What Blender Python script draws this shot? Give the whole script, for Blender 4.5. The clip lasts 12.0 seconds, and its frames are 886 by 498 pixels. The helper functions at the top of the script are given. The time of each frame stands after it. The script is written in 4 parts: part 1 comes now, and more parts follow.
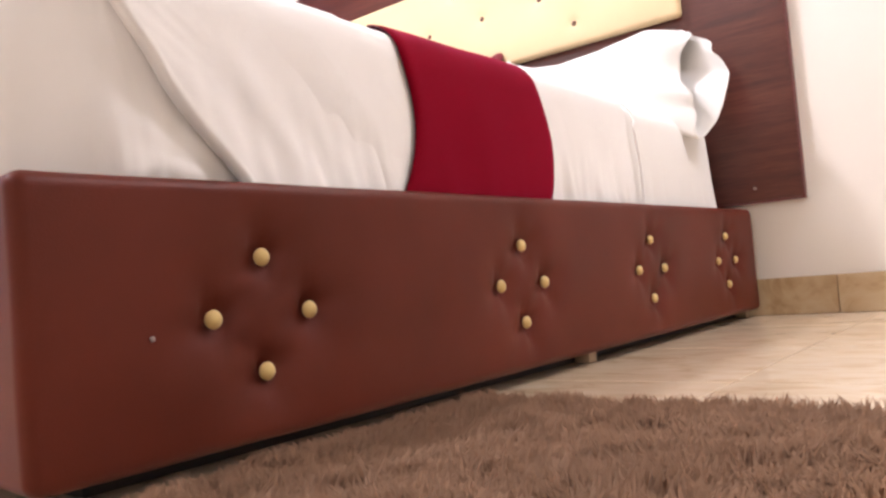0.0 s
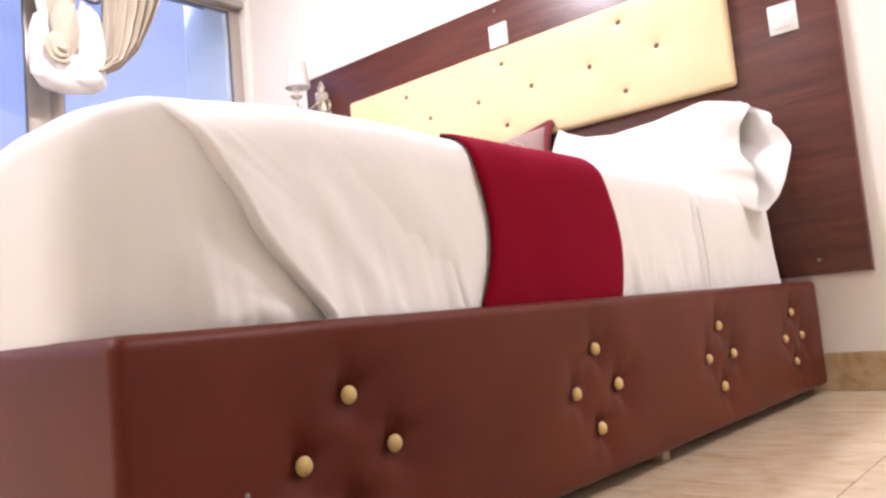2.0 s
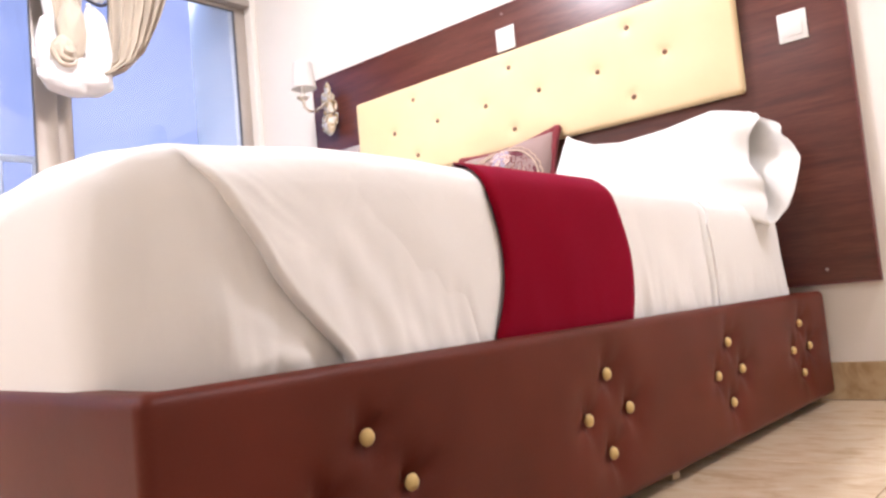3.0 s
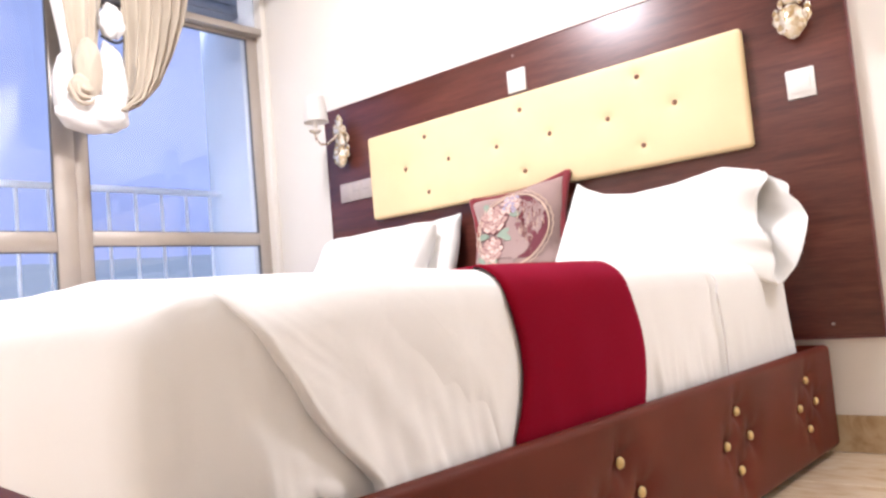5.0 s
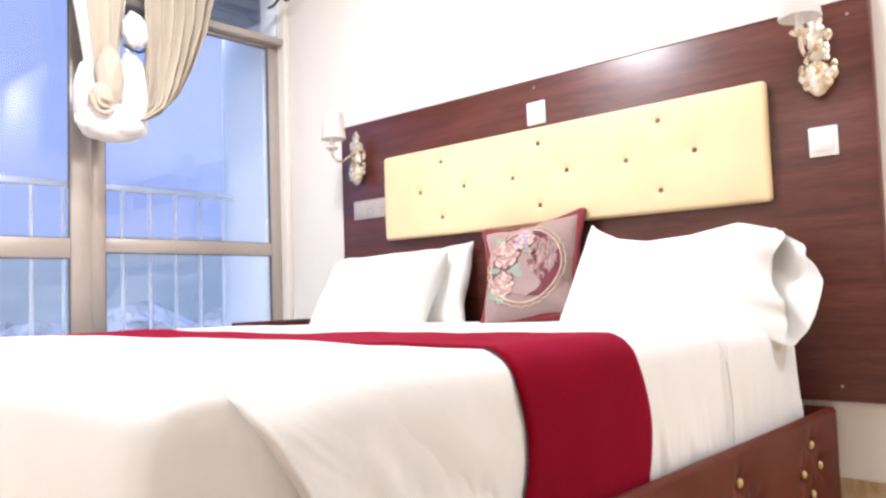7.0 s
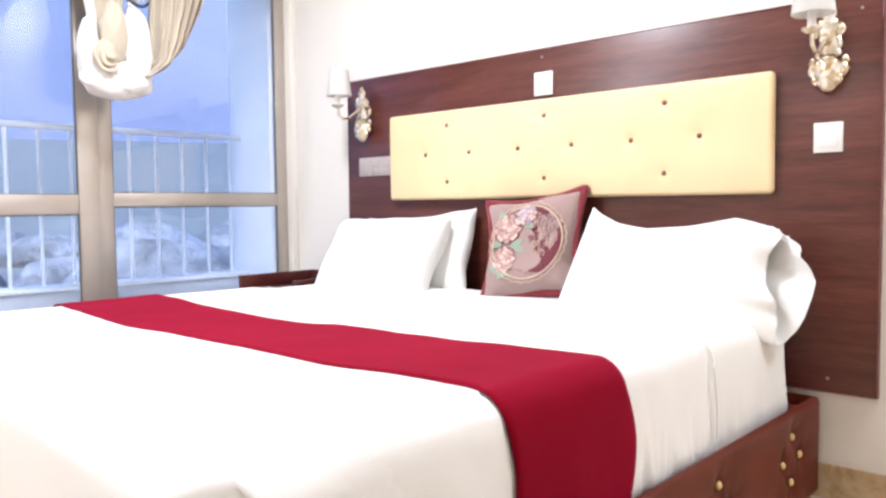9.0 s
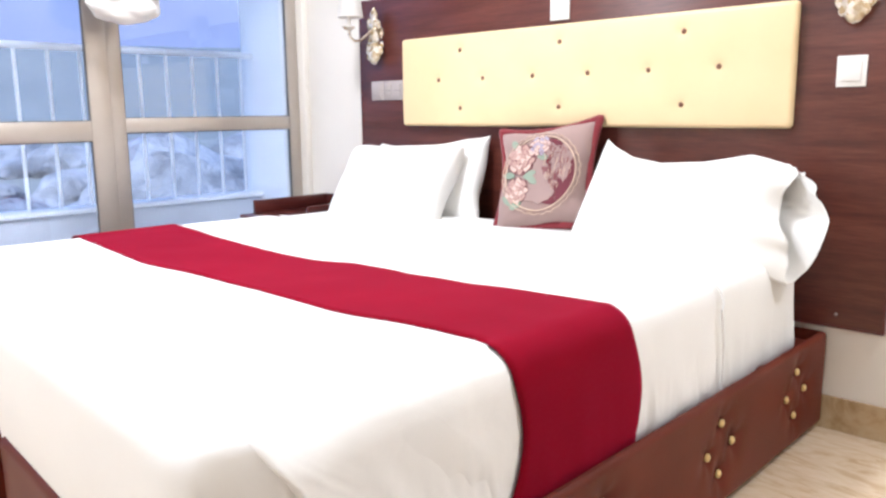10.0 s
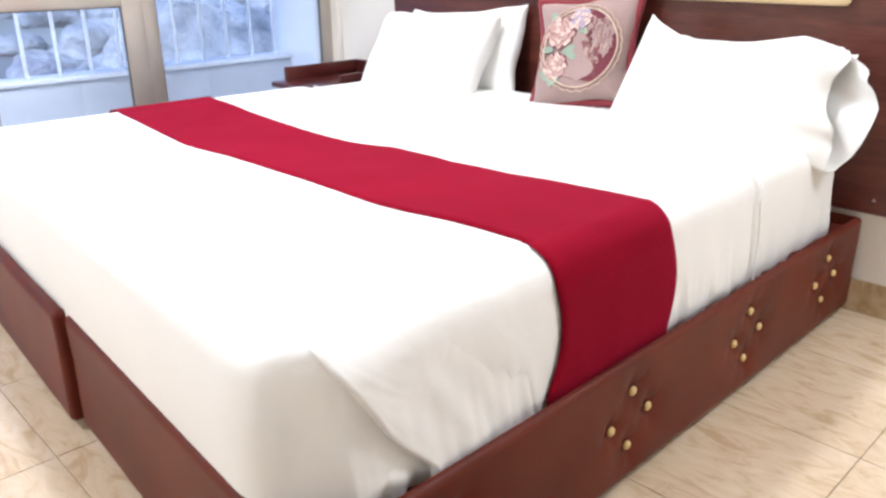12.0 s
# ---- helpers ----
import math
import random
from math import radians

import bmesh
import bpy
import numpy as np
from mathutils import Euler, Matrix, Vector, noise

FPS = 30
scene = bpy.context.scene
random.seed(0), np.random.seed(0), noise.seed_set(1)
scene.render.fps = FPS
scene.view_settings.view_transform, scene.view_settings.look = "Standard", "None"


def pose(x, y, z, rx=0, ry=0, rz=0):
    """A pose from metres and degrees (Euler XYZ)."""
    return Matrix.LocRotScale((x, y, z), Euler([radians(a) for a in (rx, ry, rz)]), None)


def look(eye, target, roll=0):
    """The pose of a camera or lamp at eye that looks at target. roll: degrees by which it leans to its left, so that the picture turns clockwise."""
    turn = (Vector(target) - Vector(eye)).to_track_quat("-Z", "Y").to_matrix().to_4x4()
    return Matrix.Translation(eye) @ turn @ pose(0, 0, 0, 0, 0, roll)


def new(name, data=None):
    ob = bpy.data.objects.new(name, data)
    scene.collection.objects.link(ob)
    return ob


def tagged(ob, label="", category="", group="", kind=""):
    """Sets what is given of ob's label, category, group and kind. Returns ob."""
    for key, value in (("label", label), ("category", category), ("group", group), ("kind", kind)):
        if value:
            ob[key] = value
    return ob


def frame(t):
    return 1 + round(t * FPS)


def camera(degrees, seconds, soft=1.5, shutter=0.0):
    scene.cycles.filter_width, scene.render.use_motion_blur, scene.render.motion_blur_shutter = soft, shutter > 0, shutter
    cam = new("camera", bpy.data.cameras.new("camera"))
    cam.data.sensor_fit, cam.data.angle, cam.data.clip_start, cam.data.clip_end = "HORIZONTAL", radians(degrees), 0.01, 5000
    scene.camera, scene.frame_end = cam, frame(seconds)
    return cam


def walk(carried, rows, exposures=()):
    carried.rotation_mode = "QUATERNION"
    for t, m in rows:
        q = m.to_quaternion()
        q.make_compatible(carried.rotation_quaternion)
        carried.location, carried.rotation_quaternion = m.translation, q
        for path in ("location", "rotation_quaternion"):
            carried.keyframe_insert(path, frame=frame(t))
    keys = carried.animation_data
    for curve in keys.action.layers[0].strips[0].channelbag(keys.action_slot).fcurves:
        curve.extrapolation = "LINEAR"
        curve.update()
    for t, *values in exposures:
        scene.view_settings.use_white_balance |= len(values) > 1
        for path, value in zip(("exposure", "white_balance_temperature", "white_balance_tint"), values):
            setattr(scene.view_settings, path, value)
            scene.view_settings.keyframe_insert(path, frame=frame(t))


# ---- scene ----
cam = camera(59.4, 12.0, soft=2.6)
PATH = [
    (0, (0.693, -2.311, 0.177), (-0.552, -0.747, 0.26), -5.0),
    (0.5, (0.675, -2.312, 0.201), (-0.571, -0.755, 0.356), -6.0),
    (1, (0.667, -2.321, 0.225), (-0.597, -0.787, 0.442), -5.9),
    (1.5, (0.659, -2.335, 0.261), (-0.629, -0.819, 0.468), -5.9),
    (2, (0.649, -2.337, 0.294), (-0.652, -0.829, 0.474), -5.3),
    (2.5, (0.655, -2.345, 0.32), (-0.64, -0.829, 0.476), -5.5),
    (3, (0.649, -2.352, 0.358), (-0.662, -0.849, 0.505), -5.3),
    (4.8, (0.68, -2.394, 0.508), (-0.624, -0.882, 0.625), -5.5),
    (5, (0.676, -2.401, 0.519), (-0.644, -0.904, 0.655), -5.0),
    (5.5, (0.682, -2.403, 0.548), (-0.646, -0.914, 0.687), -3.8),
    (6, (0.683, -2.405, 0.581), (-0.649, -0.918, 0.699), -3.3),
    (6.5, (0.678, -2.391, 0.618), (-0.659, -0.909, 0.732), -2.4),
    (7, (0.679, -2.404, 0.654), (-0.66, -0.923, 0.773), -1.9),
    (9, (0.721, -2.424, 0.876), (-0.634, -0.957, 0.763), -0.6),
    (9.5, (0.731, -2.427, 0.92), (-0.633, -0.991, 0.643), -0.6),
    (10, (0.727, -2.417, 0.959), (-0.639, -0.998, 0.61), -0.6),
    (10.5, (0.723, -2.425, 0.975), (-0.649, -1.032, 0.554), -0.6),
    (11, (0.722, -2.432, 0.997), (-0.651, -1.075, 0.475), -0.4),
    (11.5, (0.721, -2.44, 1.023), (-0.667, -1.131, 0.422), -0.4),
    (12, (0.703, -2.442, 1.047), (-0.638, -1.141, 0.334), -0.4),
]
walk(cam, [(t, look(eye, target, roll)) for t, eye, target, roll in PATH],
     exposures=[(0.0, 1.7, 5580, 20), (3.0, 1.7, 5580, 19), (6.0, 1.69, 5480, 15), (9.5, 1.67, 5280, 11), (12.0, 1.67, 5200, 9)])

# ---- light ----
world = bpy.data.worlds.new("world")
scene.world = world
world.use_nodes = True
wn = world.node_tree
sky = wn.nodes.new("ShaderNodeTexSky")
sky.sky_type, sky.sun_disc = "NISHITA", False
sky.sun_elevation, sky.sun_rotation = radians(38), radians(135)
sky.dust_density, sky.ozone_density = 1.0, 3.0
wn.nodes["Background"].inputs["Strength"].default_value = 0.13
wn.links.new(sky.outputs["Color"], wn.nodes["Background"].inputs["Color"])

sun_data = bpy.data.lights.new("sun", "SUN")
sun_data.energy, sun_data.angle, sun_data.color = 1.6, radians(20), (1.0, 0.96, 0.9)
sun = new("sun", sun_data)
sun.matrix_world = look((25, -25, 28), (0, 0, 0))


def unseen_ceiling_light(x, y, z, watts, size):
    data = bpy.data.lights.new("lamp_light", "AREA")
    data.shape, data.size, data.energy, data.color = "DISK", size, watts, (1.0, 0.91, 0.8)
    ob = new("lamp_light", data)
    ob.matrix_world = pose(x, y, z)
    return ob


# The bed's shadow implies the first lamp; the other three are added, unseen fill.
BED_LAMP_AND_FILLS = [(-1.15, -1.35, 2.62, 20, 0.3), (1.2, -0.35, 2.62, 12.5, 0.42), (-1.95, -3.25, 2.62, 17, 0.42), (0.2, -4.3, 2.62, 7, 0.42)]
for lamp in BED_LAMP_AND_FILLS:
    unseen_ceiling_light(*lamp)


# ---- helpers of this scene ----
ORIGIN = {}


def thing(name, at, label, category, group="", kind=""):
    """An Empty at the base of a thing; its parts are built in world metres."""
    ob = new(name)
    ob.empty_display_size = 0.05
    ob.location = at
    ORIGIN[ob] = Vector(at)
    return tagged(ob, label, category, group, kind)


def link_mesh(name, me, material, parent=None, label=""):
    me.materials.append(material)
    ob = new(name, me)
    if parent is not None:
        me.transform(Matrix.Translation(-ORIGIN[parent]))
        ob.parent = parent
        ORIGIN[ob] = ORIGIN[parent]
    else:
        ORIGIN[ob] = Vector((0, 0, 0))
    if label:
        tagged(ob, label)
    return ob


def smooth(me, angle=40):
    me.polygons.foreach_set("use_smooth", [True] * len(me.polygons))
    me.set_sharp_from_angle(angle=radians(angle))


def part(name, bm, material, parent=None, label="", soft=True):
    me = bpy.data.meshes.new(name)
    bm.normal_update()
    bm.to_mesh(me)
    bm.free()
    if soft:
        smooth(me)
    return link_mesh(name, me, material, parent, label)


def sheet(name, verts, faces, material, parent=None, label="", angle=60):
    me = bpy.data.meshes.new(name)
    me.from_pydata([tuple(map(float, v)) for v in verts], [], [tuple(int(i) for i in f) for f in faces])
    me.update()
    smooth(me, angle)
    return link_mesh(name, me, material, parent, label)


def block(lo, hi, bevel=0.003, segments=2, bm=None):
    """A bevelled box between two corners."""
    bm = bm or bmesh.new()
    lo, hi = Vector(lo), Vector(hi)
    m = Matrix.Translation((lo + hi) / 2) @ Matrix.Diagonal((*(hi - lo), 1))
    made = bmesh.ops.create_cube(bm, size=1, matrix=m)
    if bevel:
        edges = list({e for v in made["verts"] for e in v.link_edges})
        bmesh.ops.bevel(bm, geom=edges, offset=bevel, segments=segments, affect="EDGES", profile=0.5)
    return bm


def lathe(profile, centre, axis="Z", steps=24, bm=None):
    """A turned shape from (radius, height) pairs."""
    bm = bm or bmesh.new()
    turn = {"Z": Matrix.Identity(4), "Y": pose(0, 0, 0, 90), "X": pose(0, 0, 0, 0, 90)}[axis]
    m = Matrix.Translation(centre) @ turn
    rings = []
    for r, h in profile:
        if r < 1e-6:
            rings.append([bm.verts.new(m @ Vector((0, 0, h)))])
        else:
            rings.append([bm.verts.new(m @ Vector((r * math.cos(a), r * math.sin(a), h))) for a in np.linspace(0, 2 * math.pi, steps, endpoint=False)])
    for a, b in zip(rings, rings[1:]):
        for i in range(steps):
            j = (i + 1) % steps
            if len(a) == 1 and len(b) > 1:
                bm.faces.new((a[0], b[j], b[i]))
            elif len(b) == 1 and len(a) > 1:
                bm.faces.new((a[i], a[j], b[0]))
            elif len(a) > 1:
                bm.faces.new((a[i], a[j], b[j], b[i]))
    bmesh.ops.recalc_face_normals(bm, faces=bm.faces[:])
    return bm


def tube(points, radius, steps=10, bm=None):
    """A round bar along points; radius is one number or one for each point."""
    bm = bm or bmesh.new()
    points = [Vector(p) for p in points]
    radii = radius if isinstance(radius, (list, tuple)) else [radius] * len(points)
    rings = []
    for n, p in enumerate(points):
        ahead = (points[min(n + 1, len(points) - 1)] - points[max(n - 1, 0)]).normalized()
        side = ahead.cross(Vector((0.31, 0.17, 0.93))).normalized()
        up = side.cross(ahead)
        rings.append([bm.verts.new(p + radii[n] * (math.cos(a) * side + math.sin(a) * up)) for a in np.linspace(0, 2 * math.pi, steps, endpoint=False)])
    for a, b in zip(rings, rings[1:]):
        for i in range(steps):
            bm.faces.new((a[i], a[(i + 1) % steps], b[(i + 1) % steps], b[i]))
    bm.faces.new(rings[0][::-1])
    bm.faces.new(rings[-1])
    bmesh.ops.recalc_face_normals(bm, faces=bm.faces[:])
    return bm


def steps_between(a, b, step, r):
    """Coordinates from a to b, closer together within r of the ends."""
    fine = np.linspace(0, r, 6)[:-1]
    n = max(2, int(round((b - a - 2 * r) / step)) + 1)
    return np.concatenate([a + fine, np.linspace(a + r, b - r, n), (b - fine)[::-1]])


def rounded_box(xs, ys, zs, r):
    """A box's surface as a grid, with edges rounded to radius r. Returns verts and faces."""
    grid, verts, faces = {}, [], []
    axes = (xs, ys, zs)
    top = [len(a) - 1 for a in axes]

    def vert(ijk):
        if ijk not in grid:
            grid[ijk] = len(verts)
            verts.append([axes[n][ijk[n]] for n in range(3)])
        return grid[ijk]

    for n in range(3):
        a, b = (n + 1) % 3, (n + 2) % 3
        for end in (0, top[n]):
            for i in range(top[a]):
                for j in range(top[b]):
                    quad = []
                    for u, v in ((i, j), (i + 1, j), (i + 1, j + 1), (i, j + 1)):
                        ijk = [0, 0, 0]
                        ijk[n], ijk[a], ijk[b] = end, u, v
                        quad.append(vert(tuple(ijk)))
                    faces.append(quad if end else quad[::-1])
    p = np.array(verts)
    lo = np.array([a[0] for a in axes]) + r
    hi = np.array([a[-1] for a in axes]) - r
    q = np.clip(p, lo, hi)
    d = p - q
    size = np.linalg.norm(d, axis=1, keepdims=True)
    return q + d / np.maximum(size, 1e-9) * r, faces


def wave(p, scale, seed=0.0):
    return np.array([noise.noise(Vector((v[0] * scale + seed, v[1] * scale - seed, v[2] * scale + 2 * seed))) for v in p])


def step(x):
    x = np.clip(x, 0, 1)
    return x * x * (3 - 2 * x)


# ---- materials ----
def material(name):
    m = bpy.data.materials.new(name)
    m.use_nodes = True
    return m, m.node_tree, m.node_tree.nodes["Principled BSDF"]


def node(tree, kind, **inputs):
    n = tree.nodes.new(kind)
    for key, value in inputs.items():
        n.inputs[key.replace("_", " ")].default_value = value
    return n


def place(tree, scale=(1, 1, 1), turn=(0, 0, 0)):
    tc = tree.nodes.new("ShaderNodeTexCoord")
    mp = tree.nodes.new("ShaderNodeMapping")
    mp.inputs["Scale"].default_value = scale
    mp.inputs["Rotation"].default_value = turn
    tree.links.new(tc.outputs["Object"], mp.inputs["Vector"])
    return mp.outputs["Vector"]


def ramp(tree, value, stops):
    r = tree.nodes.new("ShaderNodeValToRGB")
    e = r.color_ramp.elements
    e[0].position, e[0].color = stops[0][0], (*stops[0][1], 1)
    e[1].position, e[1].color = stops[-1][0], (*stops[-1][1], 1)
    for pos, col in stops[1:-1]:
        x = e.new(pos)
        x.color = (*col, 1)
    tree.links.new(value, r.inputs["Fac"])
    return r.outputs["Color"]


def bump(tree, shader, height, strength, distance):
    b = node(tree, "ShaderNodeBump", Strength=strength, Distance=distance)
    tree.links.new(height, b.inputs["Height"])
    tree.links.new(b.outputs["Normal"], shader.inputs["Normal"])


def plain(name, light, dark, rough, scale=8.0, metal=0.0, grain=120.0, relief=0.15, depth=0.001, sheen=0.0, coat=0.0):
    """A surface whose colour wanders between two tones, with fine relief."""
    m, tree, shader = material(name)
    at = place(tree)
    big = node(tree, "ShaderNodeTexNoise", Scale=scale, Detail=5.0, Roughness=0.6)
    fine = node(tree, "ShaderNodeTexNoise", Scale=grain, Detail=3.0)
    tree.links.new(at, big.inputs["Vector"])
    tree.links.new(at, fine.inputs["Vector"])
    tree.links.new(ramp(tree, big.outputs["Fac"], [(0.3, dark), (0.7, light)]), shader.inputs["Base Color"])
    rr = node(tree, "ShaderNodeMapRange", To_Min=max(0.02, rough - 0.07), To_Max=min(1.0, rough + 0.07))
    tree.links.new(big.outputs["Fac"], rr.inputs["Value"])
    tree.links.new(rr.outputs["Result"], shader.inputs["Roughness"])
    shader.inputs["Metallic"].default_value = metal
    shader.inputs["Sheen Weight"].default_value = sheen
    shader.inputs["Coat Weight"].default_value = coat
    if relief:
        bump(tree, shader, fine.outputs["Fac"], relief, depth)
    return m


def fabric(name, light, dark, rough=0.9, thread=900.0, sheen=0.2, sheen_tint=(1, 1, 1), relief=0.25):
    """Woven cloth: crossing threads in the relief and soft stains in the tone."""
    m, tree, shader = material(name)
    at = place(tree)
    big = node(tree, "ShaderNodeTexNoise", Scale=3.0, Detail=4.0)
    tree.links.new(at, big.inputs["Vector"])
    tree.links.new(ramp(tree, big.outputs["Fac"], [(0.3, dark), (0.7, light)]), shader.inputs["Base Color"])
    fine = node(tree, "ShaderNodeTexNoise", Scale=thread, Detail=2.0)
    tree.links.new(at, fine.inputs["Vector"])
    soft_folds = node(tree, "ShaderNodeTexNoise", Scale=9.0, Detail=4.0, Distortion=0.6)
    tree.links.new(at, soft_folds.inputs["Vector"])
    mix = tree.nodes.new("ShaderNodeMath")
    mix.operation = "MULTIPLY_ADD"
    mix.inputs[1].default_value = 0.08
    tree.links.new(fine.outputs["Fac"], mix.inputs[0])
    tree.links.new(soft_folds.outputs["Fac"], mix.inputs[2])
    bump(tree, shader, mix.outputs["Value"], relief, 0.01)
    shader.inputs["Roughness"].default_value = rough
    shader.inputs["Sheen Weight"].default_value = sheen
    shader.inputs["Sheen Tint"].default_value = (*sheen_tint, 1)
    return m


def wood(name, tones, rough, along="x", coat=0.12):
    """Straight-grained laminate, the grain running along one axis."""
    m, tree, shader = material(name)
    stretch = {"x": (1.2, 14, 14), "y": (14, 1.2, 14), "z": (14, 14, 1.2)}[along]
    at = place(tree, stretch)
    grain = node(tree, "ShaderNodeTexNoise", Scale=1.6, Detail=8.0, Roughness=0.65, Distortion=0.5)
    tree.links.new(at, grain.inputs["Vector"])
    fine_at = place(tree, tuple(v * 6 for v in stretch))
    fine = node(tree, "ShaderNodeTexNoise", Scale=2.5, Detail=4.0)
    tree.links.new(fine_at, fine.inputs["Vector"])
    blend = tree.nodes.new("ShaderNodeMath")
    blend.operation = "MULTIPLY_ADD"
    blend.inputs[1].default_value = 0.35
    tree.links.new(fine.outputs["Fac"], blend.inputs[0])
    tree.links.new(grain.outputs["Fac"], blend.inputs[2])
    tree.links.new(ramp(tree, blend.outputs["Value"], [(0.42, tones[0]), (0.66, tones[1]), (0.9, tones[2])]), shader.inputs["Base Color"])
    rr = node(tree, "ShaderNodeMapRange", To_Min=rough - 0.05, To_Max=rough + 0.08)
    tree.links.new(grain.outputs["Fac"], rr.inputs["Value"])
    tree.links.new(rr.outputs["Result"], shader.inputs["Roughness"])
    shader.inputs["Coat Weight"].default_value = coat
    shader.inputs["Coat Roughness"].default_value = 0.25
    bump(tree, shader, fine.outputs["Fac"], 0.06, 0.001)
    return m


def tile_stone(name, base, streak, pale):
    """Polished cream tile with brushed tan streaks that shift from tile to tile."""
    m, tree, shader = material(name)
    tc = tree.nodes.new("ShaderNodeTexCoord")
    info = tree.nodes.new("ShaderNodeObjectInfo")
    shift = node(tree, "ShaderNodeCombineXYZ")
    times = tree.nodes.new("ShaderNodeMath")
    times.operation, times.inputs[1].default_value = "MULTIPLY", 37.0
    tree.links.new(info.outputs["Random"], times.inputs[0])
    tree.links.new(times.outputs["Value"], shift.inputs["X"])
    tree.links.new(times.outputs["Value"], shift.inputs["Y"])
    add = tree.nodes.new("ShaderNodeVectorMath")
    tree.links.new(tc.outputs["Object"], add.inputs[0])
    tree.links.new(shift.outputs["Vector"], add.inputs[1])
    mp = tree.nodes.new("ShaderNodeMapping")
    mp.inputs["Rotation"].default_value = (0, 0, radians(-68))
    mp.inputs["Scale"].default_value = (5, 13, 6)
    tree.links.new(add.outputs["Vector"], mp.inputs["Vector"])
    n1 = node(tree, "ShaderNodeTexNoise", Scale=1.4, Detail=7.0, Roughness=0.62, Distortion=1.6)
    tree.links.new(mp.outputs["Vector"], n1.inputs["Vector"])
    tree.links.new(ramp(tree, n1.outputs["Fac"], [(0.34, streak), (0.48, base), (0.7, pale)]), shader.inputs["Base Color"])
    shader.inputs["Roughness"].default_value = 0.16
    fine = node(tree, "ShaderNodeTexNoise", Scale=6.0, Detail=2.0)
    tree.links.new(add.outputs["Vector"], fine.inputs["Vector"])
    rr = node(tree, "ShaderNodeMapRange", To_Min=0.1, To_Max=0.24)
    tree.links.new(fine.outputs["Fac"], rr.inputs["Value"])
    tree.links.new(rr.outputs["Result"], shader.inputs["Roughness"])
    return m


def leather(name, light, dark):
    m, tree, shader = material(name)
    at = place(tree)
    cells = node(tree, "ShaderNodeTexVoronoi", Scale=420.0)
    tone = node(tree, "ShaderNodeTexNoise", Scale=4.0, Detail=5.0)
    tree.links.new(at, cells.inputs["Vector"])
    tree.links.new(at, tone.inputs["Vector"])
    tree.links.new(ramp(tree, tone.outputs["Fac"], [(0.3, dark), (0.7, light)]), shader.inputs["Base Color"])
    shader.inputs["Roughness"].default_value = 0.42
    bump(tree, shader, cells.outputs["Distance"], 0.12, 0.001)
    return m


def glass_pane(name):
    m, tree, shader = material(name)
    shader.inputs["Base Color"].default_value = (0.86, 0.91, 1.0, 1)
    shader.inputs["Transmission Weight"].default_value = 1.0
    shader.inputs["Roughness"].default_value = 0.0
    shader.inputs["IOR"].default_value = 1.45
    return m


WALL = plain("cream_wall_paint", (0.85, 0.81, 0.74), (0.81, 0.77, 0.7), 0.55, 1.5, grain=60, relief=0.08)
CEIL = plain("white_ceiling_paint", (0.84, 0.83, 0.8), (0.8, 0.79, 0.76), 0.8, 1.5, grain=60, relief=0.08)
TILE = tile_stone("cream_tile", (0.6, 0.475, 0.325), (0.49, 0.365, 0.225), (0.66, 0.55, 0.41))
SKIRT = tile_stone("tan_skirting_tile", (0.5, 0.37, 0.21), (0.38, 0.26, 0.13), (0.56, 0.44, 0.28))
GROUT = plain("grout", (0.4, 0.31, 0.21), (0.33, 0.25, 0.17), 0.9)
LEATHER = leather("maroon_brown_leatherette", (0.124, 0.0245, 0.0135), (0.085, 0.0167, 0.009))
LEATHER.node_tree.nodes["Principled BSDF"].inputs["Specular IOR Level"].default_value = 0.15
BEIGE_BUTTON = fabric("cream_button_cover", (0.66, 0.48, 0.18), (0.58, 0.42, 0.15), 0.6)
BOARD = wood("mahogany_laminate", ((0.042, 0.0095, 0.007), (0.088, 0.0215, 0.0145), (0.14, 0.04, 0.026)), 0.3)
EDGE = wood("mahogany_edge_strip", ((0.08, 0.012, 0.012), (0.11, 0.018, 0.016), (0.14, 0.028, 0.022)), 0.35)
YELLOW = leather("cream_yellow_leatherette", (0.8, 0.635, 0.365), (0.75, 0.585, 0.325))
BROWN_BUTTON = fabric("brown_button_cover", (0.2, 0.09, 0.05), (0.16, 0.07, 0.04), 0.6)
LINEN = fabric("white_cotton", (0.82, 0.81, 0.79), (0.79, 0.78, 0.76), 0.85)
SHEETING = fabric("white_bed_sheet", (0.82, 0.81, 0.78), (0.78, 0.77, 0.74), 0.85)
MAROON = fabric("maroon_runner_velvet", (0.2, 0.0003, 0.009), (0.17, 0.0003, 0.0075), 0.85, sheen=0.13, sheen_tint=(1.0, 0.13, 0.42), relief=0.08)
MAROON.node_tree.nodes["Principled BSDF"].inputs["Specular IOR Level"].default_value = 0.05
BINDING = fabric("dark_edge_binding", (0.06, 0.004, 0.012), (0.04, 0.003, 0.009), 0.8)
TAUPE = fabric("taupe_tapestry", (0.34, 0.24, 0.22), (0.27, 0.185, 0.17), 0.95, 500)
PIPING = fabric("maroon_piping", (0.2, 0.012, 0.02), (0.15, 0.008, 0.014), 0.8)
MEDAL = fabric("dark_maroon_weave", (0.15, 0.03, 0.045), (0.1, 0.018, 0.028), 0.95, 500)
MAUVE = fabric("mauve_embroidery", (0.2, 0.085, 0.085), (0.15, 0.055, 0.06), 0.9, 500)
PINK = fabric("pink_embroidery", (0.47, 0.31, 0.275), (0.37, 0.23, 0.2), 0.9, 500)
PALE = fabric("pale_rose_embroidery", (0.6, 0.46, 0.4), (0.5, 0.36, 0.31), 0.9, 500)
